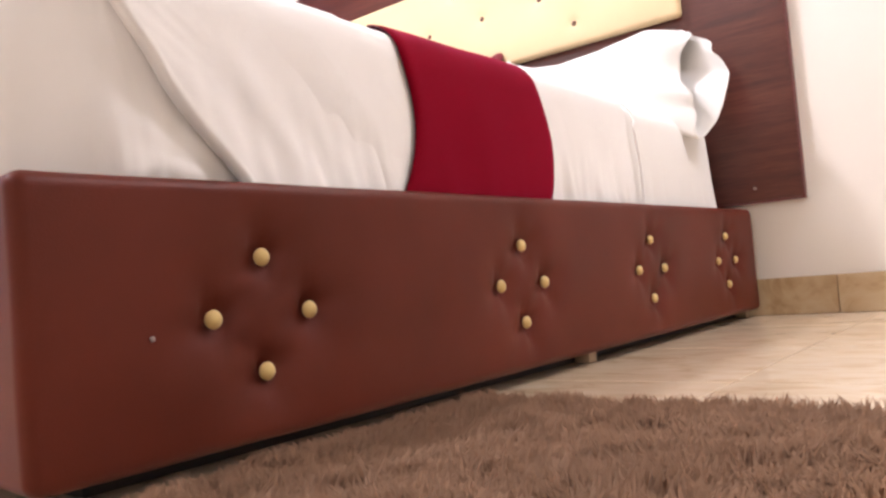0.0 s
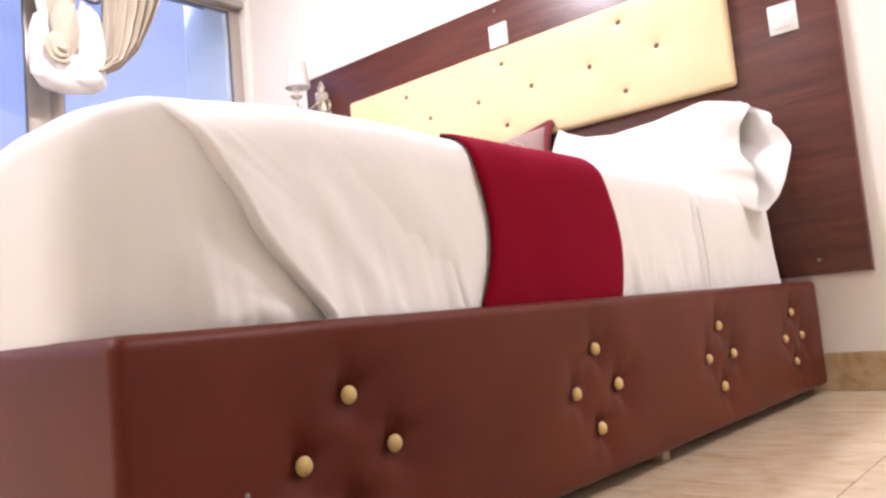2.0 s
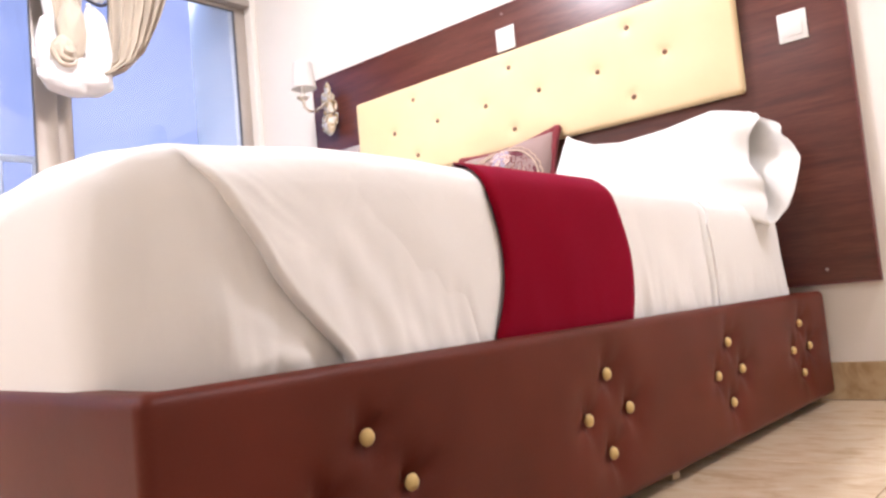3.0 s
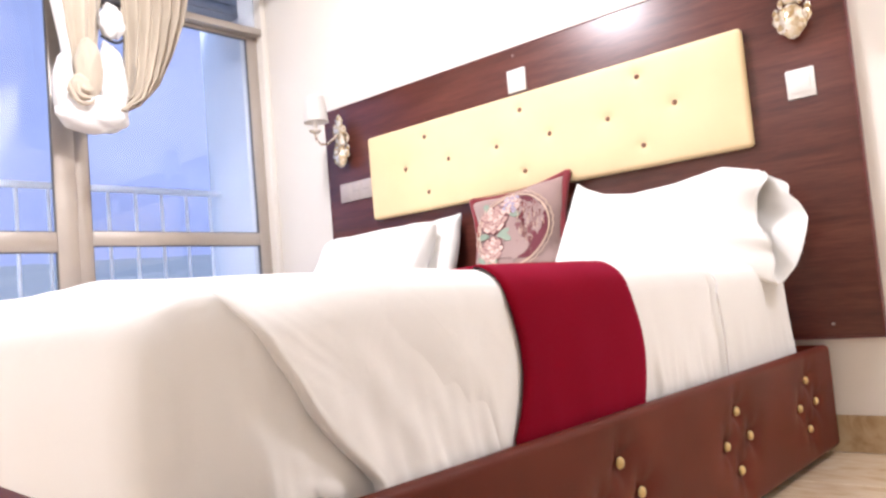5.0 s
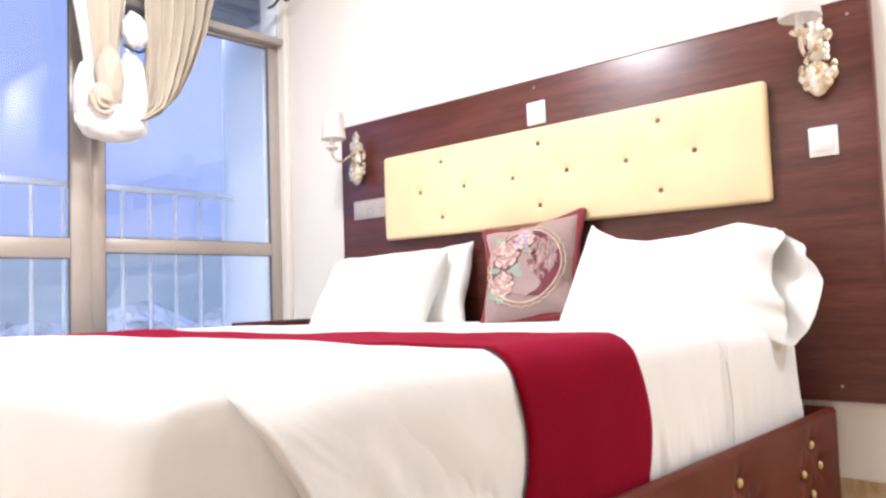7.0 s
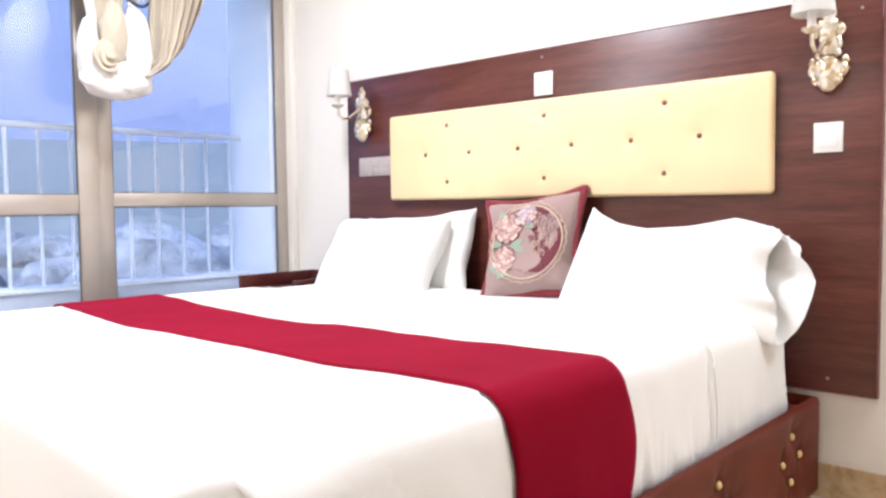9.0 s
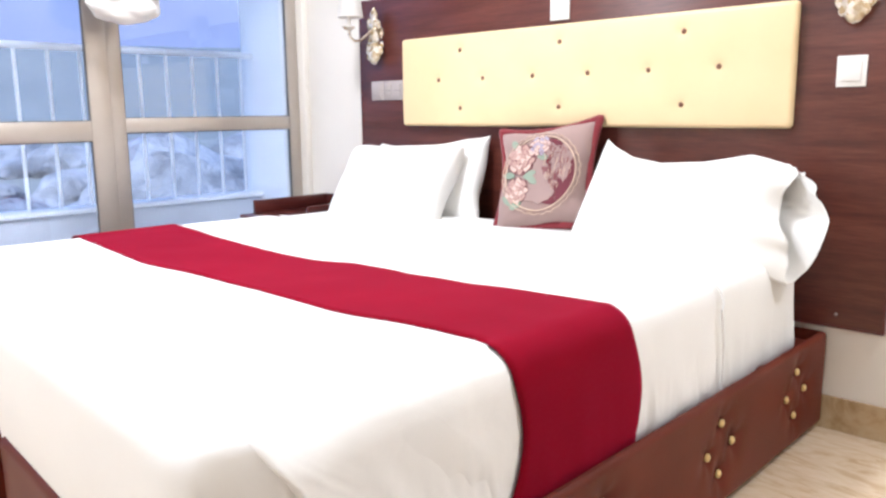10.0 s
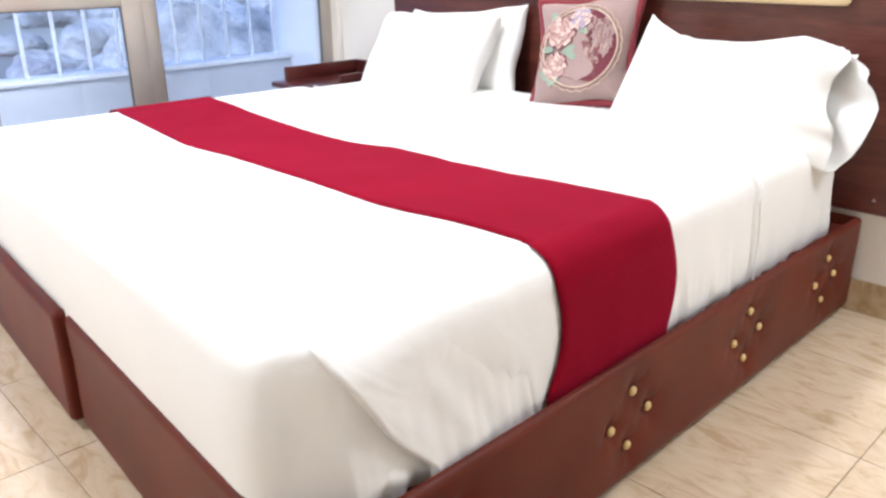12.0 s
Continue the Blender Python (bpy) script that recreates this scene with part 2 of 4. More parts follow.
LILAC = fabric("lilac_embroidery", (0.38, 0.34, 0.43), (0.3, 0.26, 0.34), 0.9, 500)
GREEN = fabric("green_embroidery", (0.3, 0.36, 0.28), (0.19, 0.25, 0.19), 0.9, 500)
ECRU = fabric("ecru_embroidery", (0.62, 0.47, 0.36), (0.52, 0.38, 0.28), 0.9, 500)
BEIGE = fabric("beige_curtain_cloth", (0.54, 0.465, 0.36), (0.46, 0.395, 0.3), 0.85)
LINING = fabric("white_curtain_lining", (0.8, 0.79, 0.78), (0.75, 0.74, 0.72), 0.9)
PLASTIC = plain("white_plastic", (0.8, 0.78, 0.74), (0.77, 0.75, 0.71), 0.35, 6, relief=0.0)
GREY_PLASTIC = plain("grey_switch_plate", (0.46, 0.41, 0.39), (0.42, 0.37, 0.35), 0.35, 6, relief=0.0)
ALU = plain("champagne_aluminium", (0.51, 0.465, 0.41), (0.45, 0.405, 0.36), 0.35, 5, metal=0.55, grain=300, relief=0.05)
GASKET = plain("grey_gasket", (0.13, 0.13, 0.13), (0.1, 0.1, 0.1), 0.6)
# Black for the tie, socket holes and the shade block under the base.
BLACK_AND_SHADE = plain("black_band_and_gap_shade", (0.03, 0.03, 0.03), (0.02, 0.02, 0.02), 0.7)
GLASS = glass_pane("window_glass")
GOLD = plain("gilt_metal", (0.87, 0.81, 0.7), (0.79, 0.71, 0.58), 0.25, 20, metal=1.0, relief=0.05)
SHADE = fabric("white_lamp_shade", (0.84, 0.82, 0.8), (0.8, 0.78, 0.75), 0.9)


def let_light_through(m, share, tint):
    tree = m.node_tree
    glow = node(tree, "ShaderNodeBsdfTranslucent", Color=(*tint, 1))
    mix = node(tree, "ShaderNodeMixShader", Fac=share)
    tree.links.new(tree.nodes["Principled BSDF"].outputs["BSDF"], mix.inputs[1])
    tree.links.new(glow.outputs["BSDF"], mix.inputs[2])
    tree.links.new(mix.outputs["Shader"], tree.nodes["Material Output"].inputs["Surface"])


let_light_through(SHADE, 0.45, (0.86, 0.84, 0.8))
STEEL = plain("pale_painted_steel", (0.88, 0.88, 0.88), (0.8, 0.8, 0.8), 0.4, 10)
OUTWALL = plain("balcony_white_render", (0.9, 0.89, 0.88), (0.85, 0.84, 0.83), 0.9, 2.5, grain=80, relief=0.3)
# Render greyed to carry the shade on the parapet's inner face.
PARAPET_SHADE = plain("shaded_balcony_render", (0.6, 0.61, 0.63), (0.53, 0.54, 0.57), 0.9, 2.5, grain=80, relief=0.3)
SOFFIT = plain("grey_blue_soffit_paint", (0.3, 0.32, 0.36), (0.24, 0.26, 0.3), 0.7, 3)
ROCK = plain("grey_rock", (0.34, 0.335, 0.35), (0.09, 0.09, 0.095), 0.95, 1.6, grain=6, relief=0.9, depth=0.12)
HILL = plain("scrub_hillside", (0.19, 0.195, 0.185), (0.155, 0.16, 0.15), 1.0, 0.8, grain=9, relief=0.0)
# The blue-grey carries the haze of distance; the air itself is clear.
FAR_HAZE = plain("mountain_with_haze_colour", (0.22, 0.225, 0.295), (0.165, 0.17, 0.23), 1.0, 0.012, grain=0.05, relief=0.3, depth=1.0)
# Leaf green lightened to take in the haze in front of the bushes.
LEAF = plain("haze_paled_leaf", (0.2, 0.22, 0.15), (0.1, 0.12, 0.075), 0.6, 3)
FUR = plain("brown_shag", (0.38, 0.25, 0.165), (0.29, 0.186, 0.12), 1.0, 30, grain=200, relief=0.0)
let_light_through(FUR, 0.5, (0.4, 0.26, 0.17))
FUR_BASE = plain("brown_rug_backing", (0.24, 0.15, 0.1), (0.2, 0.125, 0.08), 1.0)
SCREW = plain("screw_cap", (0.32, 0.26, 0.23), (0.28, 0.22, 0.2), 0.4, relief=0.0)
DARKMETAL = plain("dark_rail_metal", (0.12, 0.11, 0.1), (0.09, 0.085, 0.08), 0.4, metal=0.6)


def crystal_material():
    m, tree, shader = material("gilt_crystal")
    at = place(tree)
    v = node(tree, "ShaderNodeTexVoronoi", Scale=70.0)
    tree.links.new(at, v.inputs["Vector"])
    tree.links.new(ramp(tree, v.outputs["Color"], [(0.2, (0.5, 0.36, 0.18)), (0.5, (0.75, 0.66, 0.5)), (0.8, (0.86, 0.83, 0.76))]), shader.inputs["Base Color"])
    shader.inputs["Roughness"].default_value = 0.12
    shader.inputs["Metallic"].default_value = 0.55
    return m


CRYSTAL = crystal_material()

# ---- room ----
LEFT, RIGHT, BACK, TOP = -2.52, 2.5, -5.2, 2.66
DOOR_END = -2.75   # where the glazed opening stops
GLAZE_TOP = 2.32

wall = tagged(part("wall_head", block((LEFT - 0.2, 0, -0.1), (RIGHT + 0.15, 0.15, TOP), 0), WALL, soft=False), "smooth cream painted wall behind the bed", "wall", kind="structure")
tagged(part("wall_right", block((RIGHT, BACK, -0.1), (RIGHT + 0.15, 0, TOP), 0), WALL, soft=False), "smooth cream painted side wall", "wall", kind="structure")
tagged(part("wall_back", block((LEFT - 0.2, BACK - 0.15, -0.1), (RIGHT + 0.15, BACK, TOP), 0), WALL, soft=False), "smooth cream painted back wall", "wall", kind="structure")
tagged(part("wall_window", block((LEFT - 0.2, BACK, -0.1), (LEFT, DOOR_END, TOP), 0), WALL, soft=False), "cream painted wall beside the glazed doors", "wall", kind="structure")
tagged(part("wall_above_window", block((LEFT - 0.2, DOOR_END, GLAZE_TOP), (LEFT, 0, TOP), 0), WALL, soft=False), "cream painted wall above the glazed doors", "wall", kind="structure")
tagged(part("ceiling", block((LEFT - 0.2, BACK - 0.15, TOP), (RIGHT + 0.15, 0.15, TOP + 0.15), 0), CEIL, soft=False), "plain white painted ceiling", "ceiling", kind="structure")

# Housings for all four, though only the first lamp is inferred.
for x, y, z, watts, size in BED_LAMP_AND_FILLS:
    lamp = thing("ceiling_lamp", (x, y, TOP), "round white ceiling lamp, unseen; all but the bed lamp added as fill", "lamp", "ceiling lamps")
    part("base", lathe([(0, 0), (0.24, 0), (0.24, -0.02), (0.22, -0.025), (0, -0.025)], (x, y, TOP), steps=40), PLASTIC, lamp)

# floor bed under the tiles
floor = tagged(part("floor", block((LEFT, BACK, -0.1), (RIGHT, 0, -0.004), 0), GROUT, soft=False), "polished cream floor tiles with tan streaks", "floor", kind="structure")

# skirting on the head wall
skirting = tagged(part("baseboard", block((LEFT, -0.008, 0), (RIGHT, 0, 0.1), 0), GROUT, soft=False), "tan stone skirting tiles along the head wall", "baseboard", kind="structure")

# ---- bed bases ----
SKEW = 0.062


def bed_base(x0, x1, foot, label, dimples):
    base = thing("divan", ((x0 + x1) / 2, foot, 0), label, "divan", "two halves of the bed base")
    z0, z1, r = 0.021, 0.306, 0.016
    v, f = rounded_box(np.sort(np.append(steps_between(x0, x1, 0.06, r), x1 - r - 0.003)), steps_between(foot, -0.022, 0.011, r), steps_between(z0, z1, 0.011, r), r)
    inside = (v[:, 2] > z1 - 0.001) & (v[:, 0] > x0 + 0.03) & (v[:, 0] < x1 - r - 0.001) & (v[:, 1] > foot + 0.03)
    v[inside, 2] -= 0.035
    # the foot face runs slightly askew
    v[:, 1] += SKEW * (x1 - v[:, 0]) * np.clip((-v[:, 1] - 1.5) / 0.5, 0, 1)
    v += 0.0015 * wave(v, 7, 3.0)[:, None] * np.array([1, 1, 0.5])
    near = v[:, 0] > x1 - 0.03
    for y, z in dimples:
        d = np.hypot(v[:, 1] - y, v[:, 2] - z)
        ang = np.arctan2(v[:, 2] - z, v[:, 1] - y)
        v[near, 0] -= (0.011 * np.exp(-(d / 0.017) ** 2) + 0.011 * np.exp(-(d / 0.046) ** 2) * (1 + 0.3 * np.sin(4 * ang)))[near]
    v[:, 0] += 0.006
    sheet("body", v, f, LEATHER, base, angle=50)
    for y, z in dimples:
        part("button", lathe([(0, 0.0065), (0.004, 0.006), (0.0085, 0.0035), (0.0105, 0), (0.0095, -0.003), (0, -0.004)], (x1 - 0.003, y, z), "X", 16), BEIGE_BUTTON, base, "cream covered button")
    for x, y in ((x0 + 0.2, foot + 0.22), (x1 - 0.25, foot + 0.22), (x0 + 0.07, -0.99), (x1 - 0.035, -0.99), (x0 + 0.07, -0.06), (x1 - 0.035, -0.06)):
        part("foot", block((x - 0.016, y - 0.016, 0), (x + 0.016, y + 0.016, 0.03), 0.004), FOOT, base, "short beige block foot")
    # Block added to keep the gap under the base dark, in place of shade.
    part("plinth", block((x0 + 0.05, foot + 0.075, 0), (x1 - 0.057, -0.03, 0.03), 0.003), BLACK_AND_SHADE, base, "black block added for the shade under the base")
    return base


FOOT = plain("beige_plastic_foot", (0.42, 0.32, 0.2), (0.36, 0.27, 0.17), 0.5)
DIAMONDS = [-1.763, -1.232, -0.719, -0.238]
PINS = []
for n, y in enumerate(DIAMONDS):
    z = 0.158 + 0.003 * n
    PINS += [(y + 0.002, z + 0.0635), (y - 0.066, z), (y + 0.066, z), (y - 0.002, z - 0.0625)]
right_base = bed_base(-1.005, 0.0, -2.027, "maroon-brown leatherette bed base half with cream buttons", PINS)
left_base = bed_base(-2.02, -1.02, -2.027 + SKEW - 0.018, "maroon-brown leatherette bed base half, standing beside the other", [])
part("screw_head", lathe([(0, 0.002), (0.0025, 0.0015), (0.003, 0)], (0.006, -1.905, 0.146), "X", 10), SCREW, right_base)

# ---- mattress and bedding ----
MX0, MX1, MZ = -1.9, -0.06, 0.553
mv, mf = rounded_box(steps_between(MX0, MX1, 0.04, 0.05), steps_between(-1.79, -0.125, 0.011, 0.05), steps_between(0.24, MZ, 0.014, 0.05), 0.05)
side = (mv[:, 0] > -0.12) * np.clip((mv[:, 2] - 0.3) / 0.1, 0, 1)
mh = np.clip((mv[:, 2] - 0.306) / 0.25, 0, 1)
mv[:, 0] += (0.008 * np.sin(mh * math.pi) + 0.012 * (1 - mh) ** 3) * (mv[:, 0] > -0.12)
gather = np.clip(1 - (mv[:, 2] - 0.306) / 0.12, 0, 1)
mv[:, 0] += (mv[:, 0] > -0.12) * gather * (0.002 + 0.012 * wave(mv * [0, 1, 0.25], 20, 5) + 0.006 * wave(mv * [0, 1, 0.15], 46, 2))
mv[:, 2] += 0.004 * wave(mv, 3, 1) + 0.003 * step((mv[:, 0] + 1.3) / 1.0) * step((mv[:, 2] - 0.44) / 0.1)
mattress = thing("mattress", (-0.98, -1.03, 0.306), "white sheeted mattress on the leatherette base", "mattress")
sheet("fitted_sheet", mv, mf, SHEETING, mattress)
part("core", block((MX0 + 0.03, -1.77, 0.307), (MX1 - 0.03, -0.16, MZ - 0.03), 0.02), SHEETING, mattress)

DUV_Y0, DUV_Y1, DUV_X0, DUV_X1, DUV_Z = -2.0, -0.655, -1.925, -0.045, 0.565


def side_bulge(h):
    """How far the side of the bedding stands out at a relative height h."""
    return 0.007 * np.sin(h * math.pi * 0.9) + 0.012 * (1 - h) ** 3


def fold_line(h):
    """Where the corner fold runs on the side of the bed."""
    return -1.972 + 0.188 * (1 - h) + 0.02 * (1 - h) ** 3


def round_corner(x, y, r=0.15):
    """Rounds the foot corner of the bedding in plan."""
    u, w = np.clip((x - DUV_X1) / r + 1, 0, 1.3), np.clip((DUV_Y0 - y) / r + 1, 0, 1.3)
    du = u * (np.sqrt(1 - np.minimum(w, 1) ** 2 / 2) - 1)
    dw = w * (np.sqrt(1 - np.minimum(u, 1) ** 2 / 2) - 1)
    return x + r * du, y - r * dw


def crown(x, y):
    """The bedding is fuller towards its foot end and a little higher on the open side."""
    foot = 0.0215 * step((-1.45 - y) / 0.2) * step((y + 2.0) / 0.07) * (1 - 0.8 * step((x + 0.42) / 0.3)) * (1 - 0.9 * step((-1.35 - x) / 0.45))
    return foot + 0.003 * step((x + 1.3) / 1.0) - 0.012 * step((x + 0.26) / 0.2) * step((-1.72 - y) / 0.2)


def duvet_shape():
    r = 0.06
    xs = steps_between(DUV_X0, DUV_X1, 0.015, r)
    ys = steps_between(DUV_Y0, DUV_Y1, 0.006, r)
    zs = steps_between(0.235, DUV_Z, 0.0065, r)
    v, f = rounded_box(xs, ys, zs, r)
    p = v.copy()
    x, y, z = p.T
    on_side = step((x - (DUV_X1 - 0.05)) / 0.045)
    on_foot = step(((DUV_Y0 + 0.05) - y) / 0.045)
    h = np.clip((z - 0.307) / (DUV_Z - 0.307), 0, 1)
    # the cloth bulges a little and leans in towards the base
    v[:, 0] += on_side * side_bulge(h)
    v[:, 1] -= on_foot * (0.014 * np.sin(h * math.pi * 0.9) + 0.016 * (1 - h))
    # drawn creases in the tucked corner
    line = fold_line(h)
    lap = step((y - line) / 0.03 + 0.5) * on_side
    turn, far = np.arctan2(z - 0.27, -(y + 1.72)), np.hypot(y + 1.72, z - 0.27)
    rays = wave(np.stack([turn + 0.5 * far, far * 0.3, 0 * z], 1), 3.2, 2.0) + 0.55 * wave(np.stack([turn + 0.9 * far, far * 0.5, 0 * z], 1), 7.0, 6.0)
    rays *= step(far / 0.14) * step(1.3 - far / 0.28) * (0.3 + 0.7 * np.clip(1.3 - h * 1.4, 0, 1))
    v[:, 0] += (0.007 * rays * step((y + 2.0) / 0.14) - 0.004) * on_side * (1 - lap)
    # short creases that gather at the top of the fold
    t2, f2 = np.arctan2(z - 0.555, y + 1.94), np.hypot(y + 1.94, z - 0.555)
    tuft = wave(np.stack([t2, f2 * 0.4, 0 * z], 1), 11.0, 11.0) * np.exp(-f2 / 0.09) * step(f2 / 0.02)
    v[:, 0] += 0.011 * tuft * on_side
    v[:, 1] += 0.004 * rays * on_foot * (1 - on_side) * np.clip(x + 0.8, 0, 1)
    # gathers above the hem
    low = np.clip(1 - h / 0.5, 0, 1) ** 1.5
    pleat = wave(np.stack([y * 0 + 1, y, 0.18 * z], 1), 26, 7.0)
    band = step((np.abs(y + 1.255) - 0.2) / 0.06)
    pleat = 0.1 + 0.8 * pleat - 0.8 * np.abs(wave(np.stack([y * 0 + 4, y + 0.1 * z, 0.2 * z], 1), 17, 3.0))
    v[:, 0] += (0.016 * pleat + 0.006 * wave(np.stack([y * 0 + 2, y, 0.12 * z], 1), 48, 1.0)) * low * on_side * band
    slack = wave(np.stack([x * 0, y * 1.0, z * 0.8 + 0.4 * y], 1), 9, 4.0)
    v[:, 0] += 0.006 * slack * on_side * band
    # uneven hem
    v[:, 2] += np.clip(1 - h / 0.12, 0, 1) * on_side * (0.006 + 0.012 * wave(np.stack([y * 0, y, y * 0], 1), 11, 9.0))
    # slow swells on top
    on_top = step((z - (DUV_Z - 0.03)) / 0.028)
    v[:, 2] += on_top * (0.007 * wave(p * [1, 1, 0], 2.6, 1.0) + 0.002 * wave(p * [1, 1, 0], 8, 3.0))
    v[:, 2] += step((z - 0.44) / 0.1) * crown(x, y)
    v[:, 0], v[:, 1] = round_corner(v[:, 0], v[:, 1])
    # the foot end runs askew like the base
    v[:, 1] += SKEW * (-x) * np.clip((-y - 1.5) / 0.5, 0, 1)
    return v, f


duvet = thing("duvet", (-0.98, -1.3, DUV_Z), "smooth white duvet tucked in with a folded corner", "duvet")
dv, df = duvet_shape()
sheet("cover", dv, df, LINEN, duvet, angle=80)


def corner_flap():
    """The side panel of the duvet, folded over the tucked corner in a diagonal roll."""
    nu, nh, verts, faces = 76, 46, [], []
    for k in range(nh):
        h = -0.2 + 1.17 * k / (nh - 1)
        hc = min(1.0, max(0.0, h))
        z = 0.307 + h * (DUV_Z - 0.307)
        round_in = max(0.0, z - (DUV_Z - 0.06))
        x_face = DUV_X1 - 0.06 + math.sqrt(max(0.0, 0.06 ** 2 - round_in ** 2)) + float(side_bulge(hc))
        edge = max(-1.95, float(fold_line(hc))) + 0.004 * noise.noise(Vector((h * 5, 1, 0)))
        for i in range(nu):
            if i < 10:
                # rolled edge
                a = math.pi * (i / 9) - math.pi / 2
                y, out = edge + 0.009 - 0.009 * math.cos(a), 0.008 + 0.01 * math.sin(a)
            else:
                u = (i - 9) / (nu - 10)
                y = edge + 0.009 + u * (0.34 + 0.05 * h)
                out = 0.018 * math.exp(-u * 2.2) * (1 - u) - 0.003 * u ** 4
                ridge = math.exp(-((u - 0.3 - 0.1 * h) / 0.07) ** 2) + 0.7 * math.exp(-((u - 0.52 - 0.15 * h) / 0.06) ** 2)
                out += 0.007 * ridge * (1 - hc) * (1 - u)
                out += 0.003 * noise.noise(Vector((u * 6, h * 2.2 + u * 2, 4))) * (1 - u) - 0.011 * abs(noise.noise(Vector((y * 17, z * 4, 9)))) * (1 - hc) ** 2 * (1 - u)
            out += 0.0045 * noise.noise(Vector(((y - edge) * 55 + h * 9, h * 3, 21))) * math.exp(-((hc - 0.72) / 0.16) ** 2) * max(0.0, 1 - (y - edge) / 0.16)
            out += 0.005 * noise.noise(Vector((y * 42 + z * 6, z * 5, 31))) * (1 - hc) ** 3 * min(1.0, (y - edge) / 0.05)
            fade = 1 - step(max(0.0, (hc - 0.76) / 0.24)) * 0.95
            hem = 0.007 * noise.noise(Vector((y * 11, 2, 0))) * max(0.0, 1 - 6 * hc)
            px, py = round_corner(x_face + out * fade, y)
            verts.append((px, py + SKEW * 0.03, z + hem + float(step((z - 0.44) / 0.1) * crown(px, y))))
        if k:
            for i in range(nu - 1):
                q = (k - 1) * nu + i
                faces.append((q, q + 1, q + nu + 1, q + nu))
    return verts, faces


cv, cf = corner_flap()
sheet("corner_fold", cv, cf, LINEN, duvet, angle=80)


def duvet_hem():
    """The folded-back top edge of the duvet, across the bed and down its side."""
    pts = []
    for x in np.linspace(-1.86, -0.105, 60):
        pts.append((x, DUV_Y1 - 0.002 + 0.012 * noise.noise(Vector((x * 4, 0, 0))), DUV_Z - 0.006 + float(crown(x, -0.66)) + 0.003 * noise.noise(Vector((x * 5, 3, 0)))))
    for a in np.linspace(0, math.pi / 2, 8)[1:]:
        z = DUV_Z - 0.066 + 0.063 * math.cos(a)
        pts.append((-0.106 + 0.06 * math.sin(a) + math.sin(a) ** 2 * float(side_bulge((z - 0.307) / 0.258)), DUV_Y1, z))
    for z in np.linspace(0.485, 0.27, 14):
        pts.append((-0.046 + float(side_bulge((z - 0.307) / 0.258)), DUV_Y1 - 0.003 + 0.008 * math.sin((z - 0.3) * 22), z))
    return tube(pts, [0.0022] * 60 + [0.0032] * (len(pts) - 60), 8)


part("hem", duvet_hem(), LINEN, duvet)


# runner
def runner_shape():
    top_x = [-1.93, -1.85, -1.23, -0.96, -0.7, -0.48, -0.33, -0.22, -0.14, -0.08]
    front_y = [-1.42, -1.434, -1.512, -1.485, -1.487, -1.489, -1.466, -1.445, -1.44, -1.452]
    back_x = [-1.93, -1.82, -1.55, -1.19, -0.97, -0.82, -0.6, -0.42, -0.21, -0.09]
    back_y = [-1.085, -1.097, -1.132, -1.174, -1.168, -1.133, -1.137, -1.112, -1.08, -1.075]
    path = [(-1.945, z) for z in np.linspace(0.32, 0.5, 8)]
    path += [(-1.885 - 0.06 * math.cos(a), 0.5085 + 0.06 * math.sin(a)) for a in np.linspace(0.1, math.pi / 2, 8)]
    path += [(x, 0.5685) for x in np.linspace(-1.87, -0.115, 90)]
    path += [(-0.105 + 0.068 * math.sin(a), 0.5005 + 0.068 * math.cos(a)) for a in np.linspace(0, math.pi / 2, 10)]
    path += [(-0.037, z) for z in np.linspace(0.495, 0.27, 24)]
    n, verts, faces = 34, [], []
    for i, (x, z) in enumerate(path):
        if z > 0.568:
            y0, y1 = np.interp(x, top_x, front_y), np.interp(x, back_x, back_y)
        else:
            sag = np.clip((0.51 - z) / 0.2, 0, 1)
            y0 = -1.458 + 0.02 * math.sin(sag * math.pi) - 0.02 * sag ** 3
            y1 = -1.08 + 0.034 * math.sin(sag * math.pi * 0.8) - 0.018 * sag ** 2
            if x < -1:
                y0, y1 = -1.44, -1.08
        for j in range(n):
            u = j / (n - 1)
            y = y0 + (y1 - y0) * u
            bulge = 0.0
            if z <= 0.568 and x > -1:
                bulge = float(side_bulge(np.clip((z - 0.307) / 0.265, 0, 1))) + 0.003 * noise.noise(Vector((y * 9, z * 7, 3)))
                bulge += 0.005 * max(0.0, noise.noise(Vector((y * 20, z * 3, 8)))) * np.clip((0.42 - z) / 0.1, 0, 1)
            lift = (0.007 * noise.noise(Vector((x * 2.6 + 1, y * 2.6 - 1, 2))) + 0.002 * noise.noise(Vector((x * 8 + 3, y * 8 - 3, 6)))) if z > 0.568 else 0.0
            roll = -0.0035 * (1 - min(1.0, min(u, 1 - u) / 0.03))
            verts.append((x + bulge + (roll if z <= 0.568 and x > -1 else 0), y, z + lift + (roll if z > 0.568 else 0) + float(step((z - 0.44) / 0.1) * crown(x, y))))
        if i:
            for j in range(n - 1):
                a = (i - 1) * n + j
                faces.append((a, a + 1, a + n + 1, a + n))
    return verts, faces


rv, rf = runner_shape()
runner_thing = thing("bed_runner", (-0.97, -1.27, 0.58), "deep maroon velvet bed runner laid across the duvet", "bed runner")
runner = sheet("cloth", rv, rf, MAROON, runner_thing, angle=80)
for col in (0, 33):
    part("edge_binding", tube([rv[k] for k in range(col, len(rv), 34)], 0.0008, 6), BINDING, runner_thing, "dark bound edge")
thick = runner.modifiers.new("thickness", "SOLIDIFY")
thick.thickness, thick.offset = 0.0025, -1


